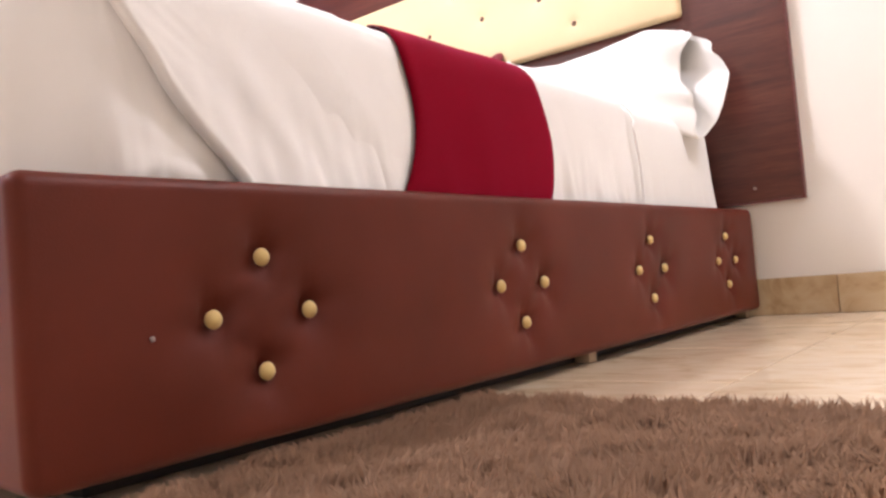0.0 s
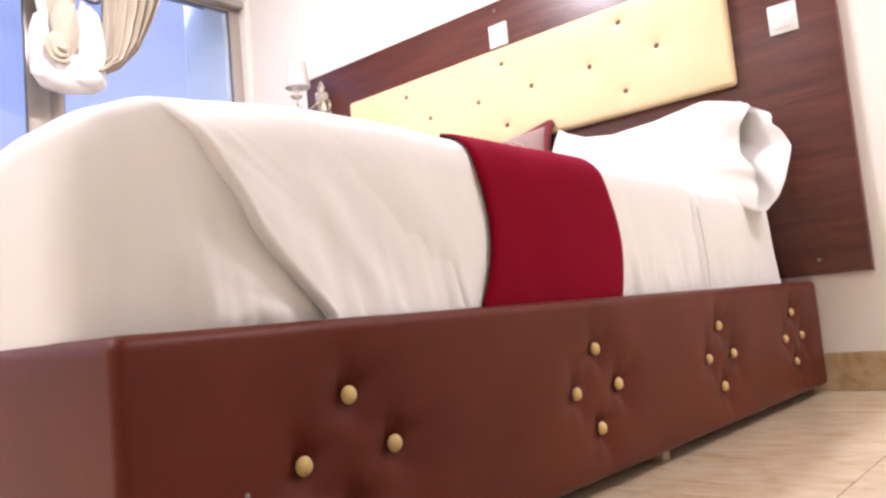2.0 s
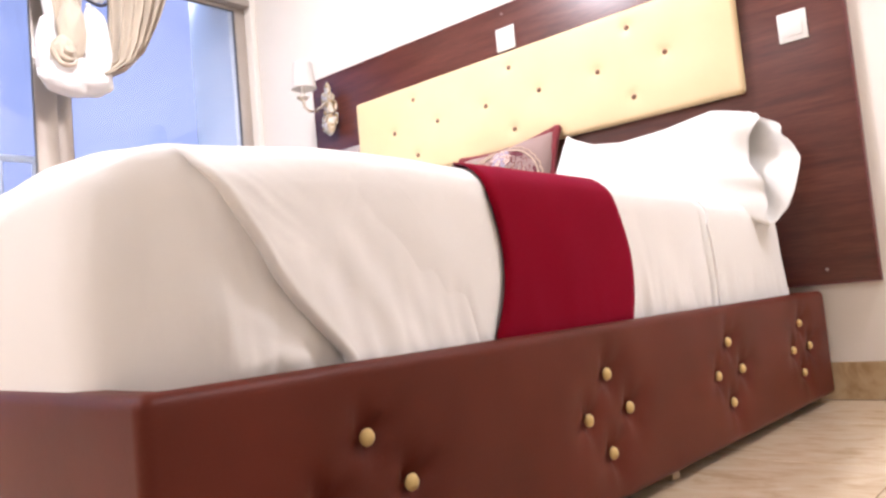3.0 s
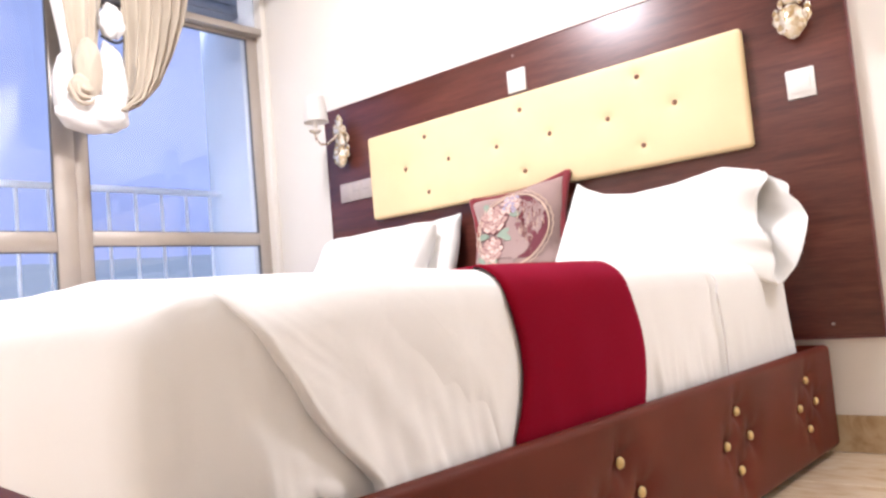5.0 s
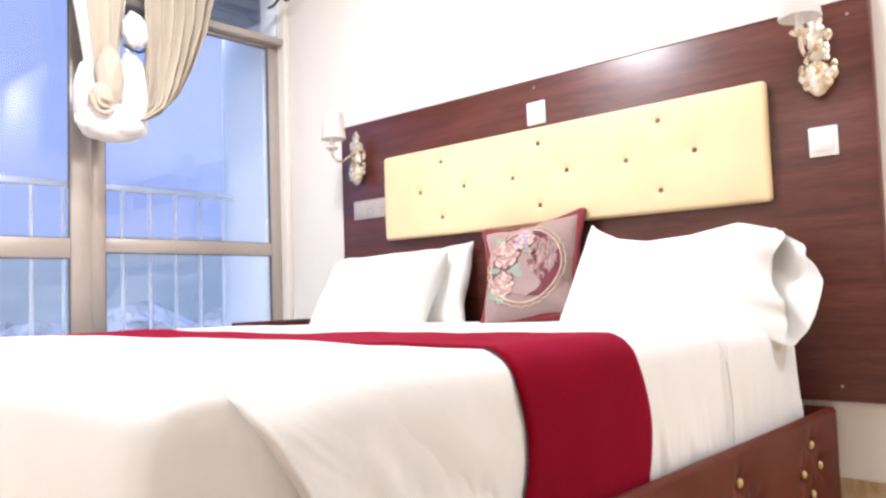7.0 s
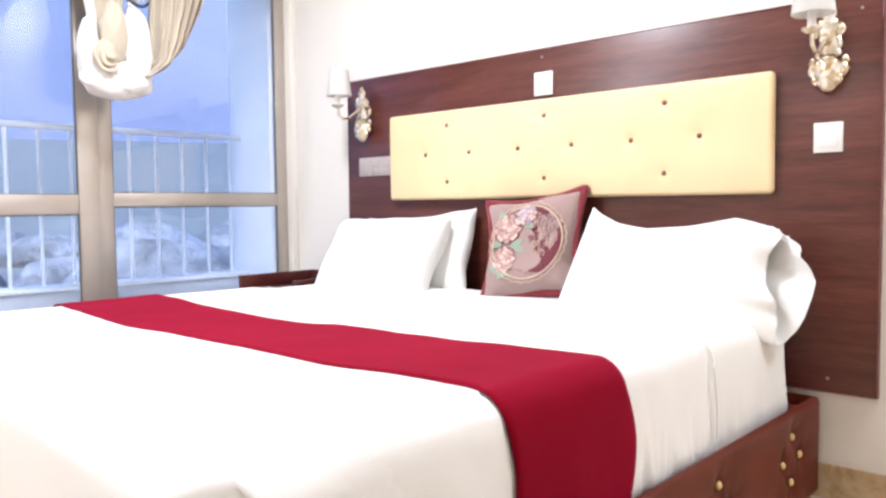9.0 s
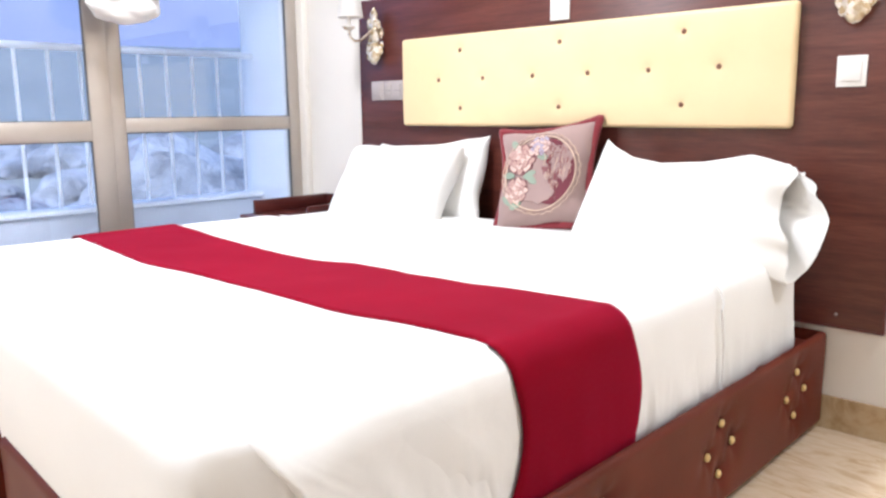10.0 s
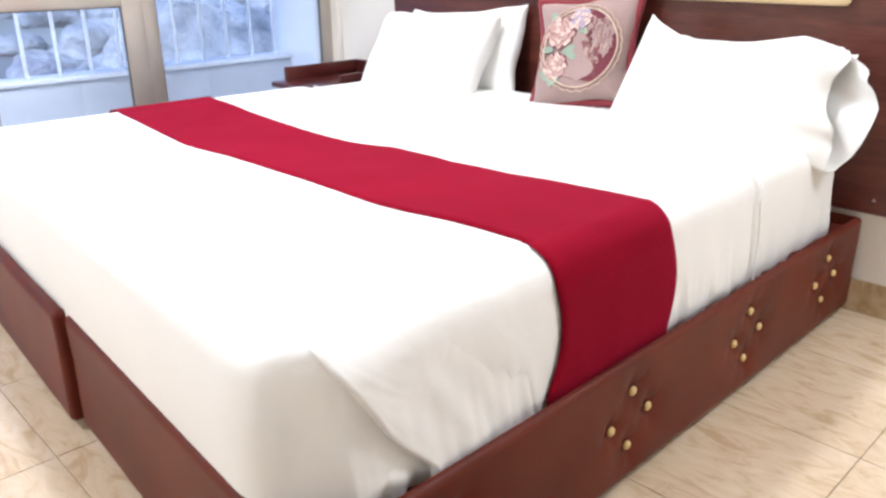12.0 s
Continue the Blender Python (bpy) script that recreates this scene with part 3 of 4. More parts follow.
# ---- pillows ----
def pillow_shape(w, h, t, seed, wrinkle=0.01, nu=44, nv=32, dip=0.08, ear=1.0, full=0.55, waist=0.05):
    verts, faces, index = [], [], {}
    for face in (1, -1):
        for i in range(nu):
            for j in range(nv):
                edge = i in (0, nu - 1) or j in (0, nv - 1)
                key = (i, j) if edge else (i, j, face)
                if key in index:
                    continue
                u, v = 2 * i / (nu - 1) - 1, 2 * j / (nv - 1) - 1
                fu, fv = math.sin(u * math.pi / 2), math.sin(v * math.pi / 2)
                x = w / 2 * fu * (1 - waist * (1 - fv * fv))
                lift = max(0.0, -fu) ** 2 + ear * max(0.0, fu) ** 2
                y = h / 2 * fv * (1 - (dip if fv > 0 else min(waist, 0.08)) * (1 - lift))
                body = ((1 - fu ** 4) * (1 - fv ** 4)) ** full
                z = face * t / 2 * body
                k = noise.noise(Vector((x * 6 + seed, y * 6, face * 2.0 + seed)))
                k2 = noise.noise(Vector((x * 15 + seed, y * 11 + 2 * x, face + 3 * seed)))
                rim = 1 - body
                z += face * (wrinkle * k * (0.4 + rim) + 0.5 * wrinkle * k2 * (0.3 + rim)) * min(1.0, body * 3)
                y += 0.012 * noise.noise(Vector((u * 2 + seed, 5, 0))) * abs(fv)
                x += 0.012 * noise.noise(Vector((v * 2 + seed, 8, 0))) * abs(fu)
                index[key] = len(verts)
                verts.append((x, y, z))

    def at(i, j, face):
        return index[(i, j)] if i in (0, nu - 1) or j in (0, nv - 1) else index[(i, j, face)]

    for face in (1, -1):
        for i in range(nu - 1):
            for j in range(nv - 1):
                q = [at(i, j, face), at(i + 1, j, face), at(i + 1, j + 1, face), at(i, j + 1, face)]
                faces.append(q if face > 0 else q[::-1])
    return verts, faces


def pillow(w, h, t, m, seed, label, wrinkle=0.01, dip=0.08, ear=1.0, full=0.45):
    ob = new("pillow")
    ORIGIN[ob] = Vector((0, 0, 0))
    v, f = pillow_shape(w, h, t, seed, wrinkle, dip=dip, ear=ear, full=full)
    sheet("pillowcase", v, f, SHEETING, ob, angle=80)
    # the filling lies flat where it meets the bed
    back = m.inverted()
    for child in ob.children:
        for vert in child.data.vertices:
            p = m @ vert.co
            if p.z < MZ + 0.002:
                p = Vector((p.x, p.y - 0.2 * (MZ + 0.002 - p.z), MZ - 0.003 + 0.06 * (p.z - MZ)))
            vert.co = back @ p
    ob.matrix_world = m
    return tagged(ob, label, "pillow", "pillows at the headboard")


def propped_pillow():
    """The pillow at the bedside: plump, leaning back, its loose open end flaring past the filling."""
    ob = thing("pillow", (-0.4, -0.3, 0.565), "plump white pillow leaning back, its open end loose", "pillow", "pillows at the headboard")
    nu, na = 64, 72
    crest_x = [-0.76, -0.65, -0.61, -0.54, -0.44, -0.3, -0.17, -0.09, 0.0]
    crest_z = [0.86, 0.868, 0.842, 0.812, 0.797, 0.806, 0.83, 0.826, 0.805]

    def at(s, a):
        v, n = math.cos(a), math.copysign(abs(math.sin(a)) ** (1.2 if math.cos(a) > 0 else 0.62), math.sin(a))
        x = -0.675 + 0.03 * v + s * (0.585 - 0.025 * v)
        hi = float(np.interp(x, crest_x, crest_z))
        lo = 0.532 - 0.03 * float(step((x + 0.13) / 0.09))
        thick = 0.1 * (1 - (1 - s) ** 3) ** 0.62 * (1 - 0.4 * float(step((s - 0.72) / 0.3)))
        z = 0.69 + (v * (hi - 0.69) if v > 0 else v * (0.69 - lo))
        # the lower half spreads under its own weight
        out = n * thick * (1 + 0.25 * max(0.0, -v))
        pull = float(step((s - 0.6) / 0.4))
        crease = noise.noise(Vector((x * 5, z * 16 + x * 5, n * 2))) * 0.008 * pull + noise.noise(Vector((x * 9, z * 9, n * 3 + 5))) * 0.004
        crease += 0.0035 * noise.noise(Vector((x * 22, z * 14, n * 3 + 9))) * pull
        y = -0.285 + 0.42 * (z - 0.7) - out + crease * (1 if n > 0 else -1) * min(1.0, 3 * abs(n))
        return Vector((x, y, z))

    def rim(a):
        """The edge of the open end: the front layer tucked in, the back layer a drooping lobe."""
        v, n = math.cos(a), math.sin(a)
        front, low = 0.5 + 0.5 * n, (1 - v) / 2
        x_front = -0.055 + 0.024 * low - 0.03 * math.exp(-((v - 0.2) / 0.3) ** 2) + 0.012 * math.exp(-((v + 0.35) / 0.14) ** 2)
        x_back = -0.055 + 0.085 * (1 - v * v) ** 0.8 + 0.036 * low + 0.03 * math.exp(-((v - 0.75) / 0.13) ** 2)
        y_front, y_back = -0.24 - 0.1 * low + 0.01 * math.sin(8 * v), -0.205 - 0.07 * low + 0.01 * math.sin(6 * v + 1)
        ruffle = 0.012 * noise.noise(Vector((v * 3.1, n * 2.2, 3)))
        z = 0.655 + 0.165 * v - 0.045 * max(0.0, v) * (1 - front) + 0.012 * noise.noise(Vector((v * 2, n * 2, 8)))
        return Vector((x_back + (x_front - x_back) * front + ruffle, y_back + (y_front - y_back) * front, z))

    def loft(rows, close):
        verts, faces = [p for row in rows for p in row], []
        for k in range(len(rows) - 1):
            for i in range(na):
                j = (i + 1) % na
                faces.append((k * na + i, k * na + j, (k + 1) * na + j, (k + 1) * na + i))
        if close:
            for k, turn in ((0, 1), (len(rows) - 1, -1)):
                c = len(verts)
                verts.append(sum((Vector(p) for p in rows[k]), Vector()) / na)
                faces += [((k * na + (i + 1) % na, k * na + i, c) if turn > 0 else (k * na + i, k * na + (i + 1) % na, c)) for i in range(na)]
        return verts, faces

    angles = np.linspace(0, 2 * math.pi, na, endpoint=False)
    rows = [[at(s, a) for a in angles] for s in np.linspace(0.0, 0.86, nu)]
    for k in np.linspace(0, 1, 18)[1:]:
        k = float(k)
        w = 0.5 * float(step(k)) + 0.5 * k
        rows.append([at(0.86 + 0.1 * k, a).lerp(rim(a), w) + Vector((0, 0, 0.006 * w * noise.noise(Vector((6 * k, 5 * math.cos(a), math.sin(a)))))) for a in angles])
    v, f = loft(rows, False)
    n = len(v)
    v.append(sum((Vector(p) for p in rows[0]), Vector()) / na)
    f += [((i + 1) % na, i, n) for i in range(na)]
    sheet("pillowcase", v, f, SHEETING, ob, angle=80)
    part("hem", tube(rows[-1] + rows[-1][:2], 0.0022, 6), SHEETING, ob, "stitched hem of the open end")
    middle = Vector((-0.4, -0.29, 0.69))
    v, f = loft([[at(s, a).lerp(middle, 0.05) for a in angles] for s in np.linspace(0.05, 0.9, 24)], True)
    sheet("filling", v, f, LINEN, ob, angle=80)
    return ob


propped_pillow()
pillow(0.56, 0.34, 0.1, pose(-0.35, -0.12, 0.63, 70, 0, -4), 5.0, "white pillow standing behind the front one", ear=0.35, dip=0.12)
pillow(0.59, 0.38, 0.2, pose(-1.6, -0.29, 0.655, 58, 0, 2) @ pose(0, 0, 0, 0, 0, 1), 8.0, "plump white pillow leaning against another pillow", dip=0.08, full=0.4)
pillow(0.62, 0.36, 0.13, pose(-1.57, -0.13, 0.668, 72, 0, 1) @ pose(0, 0, 0, 0, 0, 5), 11.0, "white pillow propped against the headboard", dip=0.12)


# ---- tapestry cushion ----
def cushion():
    ob = new("cushion")
    ORIGIN[ob] = Vector((0, 0, 0))
    w, t = 0.42, 0.14
    v, f = pillow_shape(w, w, t, 4.0, 0.003, 34, 34, dip=0.13, waist=0.16)
    half = len(f) // 2
    sheet("front_cover", v, f[:half], TAUPE, ob, angle=80)
    sheet("back_cover", v, f[half:], PIPING, ob, "plain maroon back", angle=80)

    def front(x, y):
        fu, fv = min(1, abs(x) / (w / 2)), min(1, abs(y) / (w / 2))
        return t / 2 * ((1 - fu ** 4) * (1 - fv ** 4)) ** 0.55

    ring = []
    for k in range(121):
        s = k / 120 * 4
        e, u = int(s) % 4, (s % 1) * 2 - 1
        fu = math.sin(u * math.pi / 2)
        a, b = w / 2 * fu * (1 - 0.0), w / 2 * (1 - (0.082, 0.16, 0.132, 0.16)[e] * (1 - fu * fu))
        ring.append([(a, -b, 0), (b, a, 0), (-a, b, 0), (-b, -a, 0)][e])
    part("piping", tube(ring, 0.016, 10), PIPING, ob, "maroon corded edge")

    def patch(name, outline, mat, lift, label=""):
        bm = bmesh.new()
        cx, cy = np.mean(outline, axis=0)
        rings = []
        for s in (1.0, 0.97, 0.6, 0.25):
            rings.append([bm.verts.new((cx + (x - cx) * s, cy + (y - cy) * s, front(cx + (x - cx) * s, cy + (y - cy) * s) + (lift if s < 1 else lift * 0.2))) for x, y in outline])
        mid = bm.verts.new((cx, cy, front(cx, cy) + lift))
        n = len(outline)
        for a, b in zip(rings, rings[1:]):
            for i in range(n):
                bm.faces.new((a[i], a[(i + 1) % n], b[(i + 1) % n], b[i]))
        for i in range(n):
            bm.faces.new((rings[-1][i], rings[-1][(i + 1) % n], mid))
        return part(name, bm, mat, ob, label)

    def disc(cx, cy, r, lobes=0, depth=0.0, n=40, turn=0.0, squash=1.0):
        return [(cx + r * (1 + depth * math.cos(lobes * a + turn)) * math.cos(a), cy + squash * r * (1 + depth * math.cos(lobes * a + turn)) * math.sin(a)) for a in np.linspace(0, 2 * math.pi, n, endpoint=False)]

    # scalloped ring and the medallion inside it
    cx, cy, R = 0.004, -0.004, 0.146
    outer = [(cx + (R - 0.005) * math.cos(a), cy + (R - 0.005) * math.sin(a)) for a in np.linspace(-1.15, 1.25, 30)]
    inner = [(cx - 0.045 + (0.075 + 0.016 * math.sin(7 * a)) * math.cos(a), cy + (0.12 + 0.02 * math.sin(9 * a)) * math.sin(a)) for a in np.linspace(1.2, -1.1, 30)]
    patch("medallion", outer + inner, MEDAL, 0.0012, "dark maroon medallion ground")

    def loop(r, thick, wob, mat, name):
        pts = []
        for a in np.linspace(0, 2 * math.pi, 161):
            q = r + wob * abs(math.sin(14 * a))
            x, y = cx + q * math.cos(a), cy + q * math.sin(a)
            pts.append((x, y, front(x, y) + 0.002))
        part(name, tube(pts, thick, 6), mat, ob)

    loop(R, 0.003, 0.0, ECRU, "ring")
    loop(R + 0.01, 0.002, 0.006, ECRU, "scalloped_border")
    # ground and building shapes inside the medallion
    rng = random.Random(7)
    for fx, fy, rx, ry in ((0.0, -0.085, 0.06, 0.034), (0.04, -0.05, 0.03, 0.045), (-0.005, -0.03, 0.036, 0.03), (0.075, 0.03, 0.03, 0.04), (0.04, 0.085, 0.045, 0.022), (0.1, -0.01, 0.018, 0.03)):
        k = rng.uniform(0, 6)
        patch("woven_field", [(cx + fx + rx * math.cos(a) * (1 + 0.22 * math.sin(7 * a + k) + 0.12 * math.sin(13 * a)), cy + fy + ry * math.sin(a) * (1 + 0.22 * math.sin(6 * a + 2 * k) + 0.12 * math.sin(11 * a))) for a in np.linspace(0, 2 * math.pi, 48, endpoint=False)], TAUPE, 0.0026)
    patch("woven_field", [(cx + 0.1 + 0.035 * math.cos(a) * (1 + 0.3 * math.sin(5 * a)), cy + 0.045 + 0.05 * math.sin(a) * (1 + 0.25 * math.sin(4 * a + 1))) for a in np.linspace(0, 2 * math.pi, 40, endpoint=False)], TAUPE, 0.0024)
    patch("woven_field", [(cx + 0.05 + 0.045 * math.cos(a) * (1 + 0.25 * math.sin(6 * a)), cy - 0.01 + 0.035 * math.sin(a) * (1 + 0.25 * math.sin(5 * a + 2))) for a in np.linspace(0, 2 * math.pi, 40, endpoint=False)], MAUVE, 0.002)
    patch("woven_field", [(cx + 0.03 + 0.07 * math.cos(a) * (1 + 0.2 * math.sin(6 * a)), cy + 0.075 + 0.02 * math.sin(a) * (1 + 0.25 * math.sin(5 * a + 2))) for a in np.linspace(0, 2 * math.pi, 40, endpoint=False)], MAUVE, 0.002)
    for k in range(70):
        a, q = rng.uniform(-1.1, 1.6), rng.uniform(0.02, R - 0.02)
        x, y = cx + 0.02 + q * math.cos(a) * 0.85, cy + q * math.sin(a)
        if math.hypot(x - cx, y - cy) < R - 0.015:
            pts = [(x + 0.006 * s * math.cos(5 * s + k), y + 0.011 * s, front(x, y) + 0.0035) for s in np.linspace(-1, 1, 6)]
            part("stitch", tube(pts, 0.0012, 5), rng.choice([ECRU, PIPING, MAUVE]), ob)

    def flower(fx, fy, r, light, dark):
        patch("flower_ground", disc(fx, fy, 1.05 * r, 9, 0.08, 40), MAUVE, 0.0022)
        lift = 0.003
        for count, out, size, start in ((9, 0.72, 0.34, 0.0), (7, 0.46, 0.3, 0.4), (4, 0.2, 0.25, 0.9)):
            for k in range(count):
                a = k * 2 * math.pi / count + start + fx * 40
                c = (fx + out * r * math.cos(a), fy + out * r * math.sin(a))
                patch("petal_outline", disc(*c, size * r, 3, 0.16, 16, a), MAUVE, lift)
                patch("petal", disc(c[0] + 0.02 * r * math.cos(a), c[1] + 0.02 * r * math.sin(a), size * 0.82 * r, 3, 0.2, 16, a), light if k % 2 else dark, lift + 0.0006)
                lift += 0.00025

    for lx, ly, turn in ((-0.105, 0.115, 2.2), (-0.025, -0.03, -0.7), (-0.09, -0.125, 3.6), (-0.035, -0.01, 0.4), (0.015, 0.058, -0.4), (-0.125, -0.005, 3.0), (-0.128, -0.105, 2.4)):
        patch("leaf", [(lx + 0.028 * math.cos(a) * math.cos(turn) - 0.013 * math.sin(a) * math.sin(turn), ly + 0.028 * math.cos(a) * math.sin(turn) + 0.013 * math.sin(a) * math.cos(turn)) for a in np.linspace(0, 2 * math.pi, 16, endpoint=False)], GREEN, 0.0035)
    flower(-0.075, 0.055, 0.058, PALE, PINK)
    flower(0.003, 0.104, 0.042, LILAC, PALE)
    flower(-0.088, -0.07, 0.05, PALE, PINK)
    return tagged(ob, "taupe tapestry cushion with embroidered flowers and maroon piping", "cushion")


cush = cushion()
cush.matrix_world = pose(-0.91, -0.188, 0.727, 68, 0, 8) @ pose(0, 0, 0, 0, 0, 8) @ Matrix.Scale(0.92, 4)

# ---- headboard ----
headboard = thing("headboard", (-0.97, -0.015, 0.325), "dark mahogany headboard panel with padded yellow insert", "headboard")
HX0, HX1, HZ0, HZ1 = -2.087, 0.154, 0.32, 1.452
part("board", block((HX0 + 0.004, -0.03, HZ0 + 0.004), (HX1 - 0.004, -0.001, HZ1 - 0.004), 0.002), BOARD, headboard)
part("edge_strip", block((HX1 - 0.004, -0.0315, HZ0), (HX1, -0.001, HZ1), 0.001), EDGE, headboard, "reddish edge strip")
part("edge_strip", block((HX0, -0.0315, HZ0), (HX0 + 0.004, -0.001, HZ1), 0.001), EDGE, headboard, "reddish edge strip")
part("edge_strip", block((HX0 + 0.004, -0.0315, HZ1 - 0.004), (HX1 - 0.004, -0.001, HZ1), 0.001), EDGE, headboard, "reddish edge strip")
part("edge_strip", block((HX0 + 0.004, -0.0315, HZ0), (HX1 - 0.004, -0.001, HZ0 + 0.004), 0.001), EDGE, headboard, "reddish edge strip")
for x, z in ((0.025, 0.362), (-0.982, 1.42), (0.098, 1.409)):
    part("screw_head", lathe([(0, 0.0025), (0.004, 0.0018), (0.005, 0)], (x, -0.03, z), "Y", 12), SCREW, headboard)


def yellow_panel():
    x0, x1, z0, z1, r = -1.772, -0.128, 0.899, 1.262, 0.014
    v, f = rounded_box(steps_between(x0, x1, 0.012, r), steps_between(-0.066, -0.031, 0.012, r), steps_between(z0, z1, 0.012, r), r)
    front = v[:, 1] < -0.045
    u = np.clip(np.minimum(v[:, 0] - x0, x1 - v[:, 0]) / 0.08, 0, 1)
    w = np.clip(np.minimum(v[:, 2] - z0, z1 - v[:, 2]) / 0.08, 0, 1)
    v[front, 1] -= (0.006 * np.sqrt(u * w))[front]
    pins = []
    for cx in (-1.433, -0.95, -0.474):
        pins += [(cx, 1.2), (cx - 0.12, 1.086), (cx + 0.12, 1.086), (cx, 0.972)]
    for x, z in pins:
        d = np.hypot(v[:, 0] - x, v[:, 2] - z)
        v[front, 1] += (0.007 * np.exp(-(d / 0.016) ** 2) + 0.003 * np.exp(-(d / 0.05) ** 2))[front]
    v[:, 1] += 0.001 * wave(v, 6, 2) * front
    pad = sheet("padded_panel", v, f, YELLOW, headboard, "pale yellow buttoned leatherette panel", angle=50)
    for x, z in pins:
        part("button", lathe([(0, 0.006), (0.004, 0.0055), (0.008, 0.003), (0.0095, 0), (0, -0.004)], (x, -0.063, z), "Y", 16), BROWN_BUTTON, pad, "brown covered button")


yellow_panel()


# ---- switches and sockets on the headboard ----
def gang(name, x0, x1, z0, z1, units, mat, label, rockers):
    ob = thing(name, ((x0 + x1) / 2, -0.03, z0), label, "switch" if "switch" in name else "socket")
    part("plate", block((x0, -0.038, z0), (x1, -0.0305, z1), 0.002), mat, ob)
    w = (x1 - x0) / units
    for n in range(units):
        a, b = x0 + n * w, x0 + (n + 1) * w
        part("rocker" if rockers else "socket_face", block((a + 0.012, -0.042, z0 + 0.014), (b - 0.012, -0.0375, z1 - 0.014), 0.0025), mat, ob)
        if not rockers:
            for dx in (-0.01, 0.01):
                part("pin_hole", lathe([(0, 0.0004), (0.0025, 0.0004), (0.0025, -0.001)], ((a + b) / 2 + dx, -0.042, (z0 + z1) / 2), "Y", 10), BLACK_AND_SHADE, ob)
    return ob


gang("light_switch", -0.022, 0.056, 1.015, 1.1, 1, PLASTIC, "white plastic rocker switch on the mahogany board", True)
gang("light_switch", -1.012, -0.93, 1.278, 1.364, 1, PLASTIC, "white plastic switch above the yellow panel", True)
gang("light_switch", -2.004, -1.925, 1.011, 1.095, 1, GREY_PLASTIC, "greyish white rocker switch beside a double plate", True)
gang("wall_socket", -1.923, -1.798, 1.011, 1.095, 2, GREY_PLASTIC, "grey double socket plate on the mahogany board", False)


# ---- sconces ----
def sconce(x, z):
    """z: the lower tip of the crystal body."""
    y = -0.031
    ob = thing("wall_sconce", (x, y, z), "gilt crystal wall sconce with a white shade", "wall lamp", "pair of sconces")
    part("backplate", lathe([(0, 0.012), (0.02, 0.01), (0.028, 0.004), (0.03, 0)], (x, y, z + 0.14), "Y", 20), GOLD, ob)
    # drop-shaped crystal body of stacked facets
    def crystal(name, profile, dx, dy, dz, sides, wide, label=""):
        bm = lathe(profile, (0, 0, 0), "Z", sides)
        for v in bm.verts:
            v.co = Vector((x + dx + v.co.x * wide, y + dy + v.co.y * 0.8, z + dz + v.co.z))
        part(name, bm, CRYSTAL, ob, label)

    crystal("crystal_drop", [(0, 0), (0.012, 0.005), (0.027, 0.028), (0.03, 0.055), (0.024, 0.085), (0.012, 0.1), (0, 0.102)], 0, -0.028, 0, 10, 1.25, "faceted gilt crystal drop")
    for side in (-1, 1):
        for dx, dy, dz, size in ((0.04, -0.026, 0.062, 0.95), (0.043, -0.022, 0.086, 0.7), (0.031, -0.034, 0.036, 0.7), (0.018, -0.042, 0.075, 0.8), (0.026, -0.03, 0.108, 0.6), (0.032, -0.028, 0.172, 0.85), (0.02, -0.038, 0.188, 0.65), (0.014, -0.034, 0.15, 0.6)):
            crystal("crystal_petal", [(0, -0.022 * size), (0.011 * size, -0.012 * size), (0.016 * size, 0.0), (0.01 * size, 0.016 * size), (0, 0.024 * size)], side * dx, dy, dz, 6, 1.0)
    crystal("crystal_neck", [(0, 0.1), (0.014, 0.105), (0.024, 0.125), (0.016, 0.145), (0.022, 0.165), (0.026, 0.18), (0.014, 0.205), (0.018, 0.22), (0.008, 0.243), (0, 0.25)], 0, -0.026, 0, 8, 1.2, "stacked crystal beads")
    # S-shaped arm to the candle holder
    arm = [(x, y - 0.03, z + 0.16), (x, y - 0.06, z + 0.135), (x, y - 0.1, z + 0.105), (x, y - 0.14, z + 0.098), (x, y - 0.165, z + 0.115), (x, y - 0.17, z + 0.15)]
    part("arm", tube(arm, [0.006, 0.006, 0.0055, 0.0055, 0.006, 0.006], 10), GOLD, ob)
    part("drip_cup", lathe([(0, 0), (0.012, 0.002), (0.026, 0.012), (0.028, 0.016), (0.01, 0.012), (0, 0.012)], (x, y - 0.17, z + 0.14), "Z", 20), CRYSTAL, ob)
    part("candle", lathe([(0.011, 0), (0.011, 0.06), (0, 0.06)], (x, y - 0.17, z + 0.15), "Z", 16), PLASTIC, ob)
    shade = part("shade", lathe([(0.054, 0), (0.0555, 0.001), (0.042, 0.114), (0.0405, 0.114), (0.053, 0.001), (0.054, 0)], (x, y - 0.16, z + 0.195), "Z", 36), SHADE, ob, "small white conical shade")
    return shade


sconce(-1.955, 1.165)
sconce(0.02, 1.182)

# ---- nightstand ----
MAHOG = wood("mahogany_furniture", ((0.035, 0.008, 0.007), (0.075, 0.015, 0.012), (0.12, 0.03, 0.022)), 0.28, "y")
stand = thing("nightstand", (-2.25, -0.24, 0), "dark mahogany nightstand with a tray-edged top", "nightstand")
NX0, NX1 = -2.42, -2.045
part("body", block((NX0 + 0.03, -0.44, 0), (NX1 - 0.02, -0.012, 0.478), 0.003), MAHOG, stand)
part("top", block((NX0, -0.5, 0.478), (NX1, -0.011, 0.5), 0.004), MAHOG, stand)
part("rim", block((NX0 + 0.02, -0.44, 0.5), (NX0 + 0.038, -0.03, 0.562), 0.003), MAHOG, stand)
part("rim", block((NX1 - 0.04, -0.37, 0.5), (NX1 - 0.022, -0.03, 0.55), 0.003), MAHOG, stand)
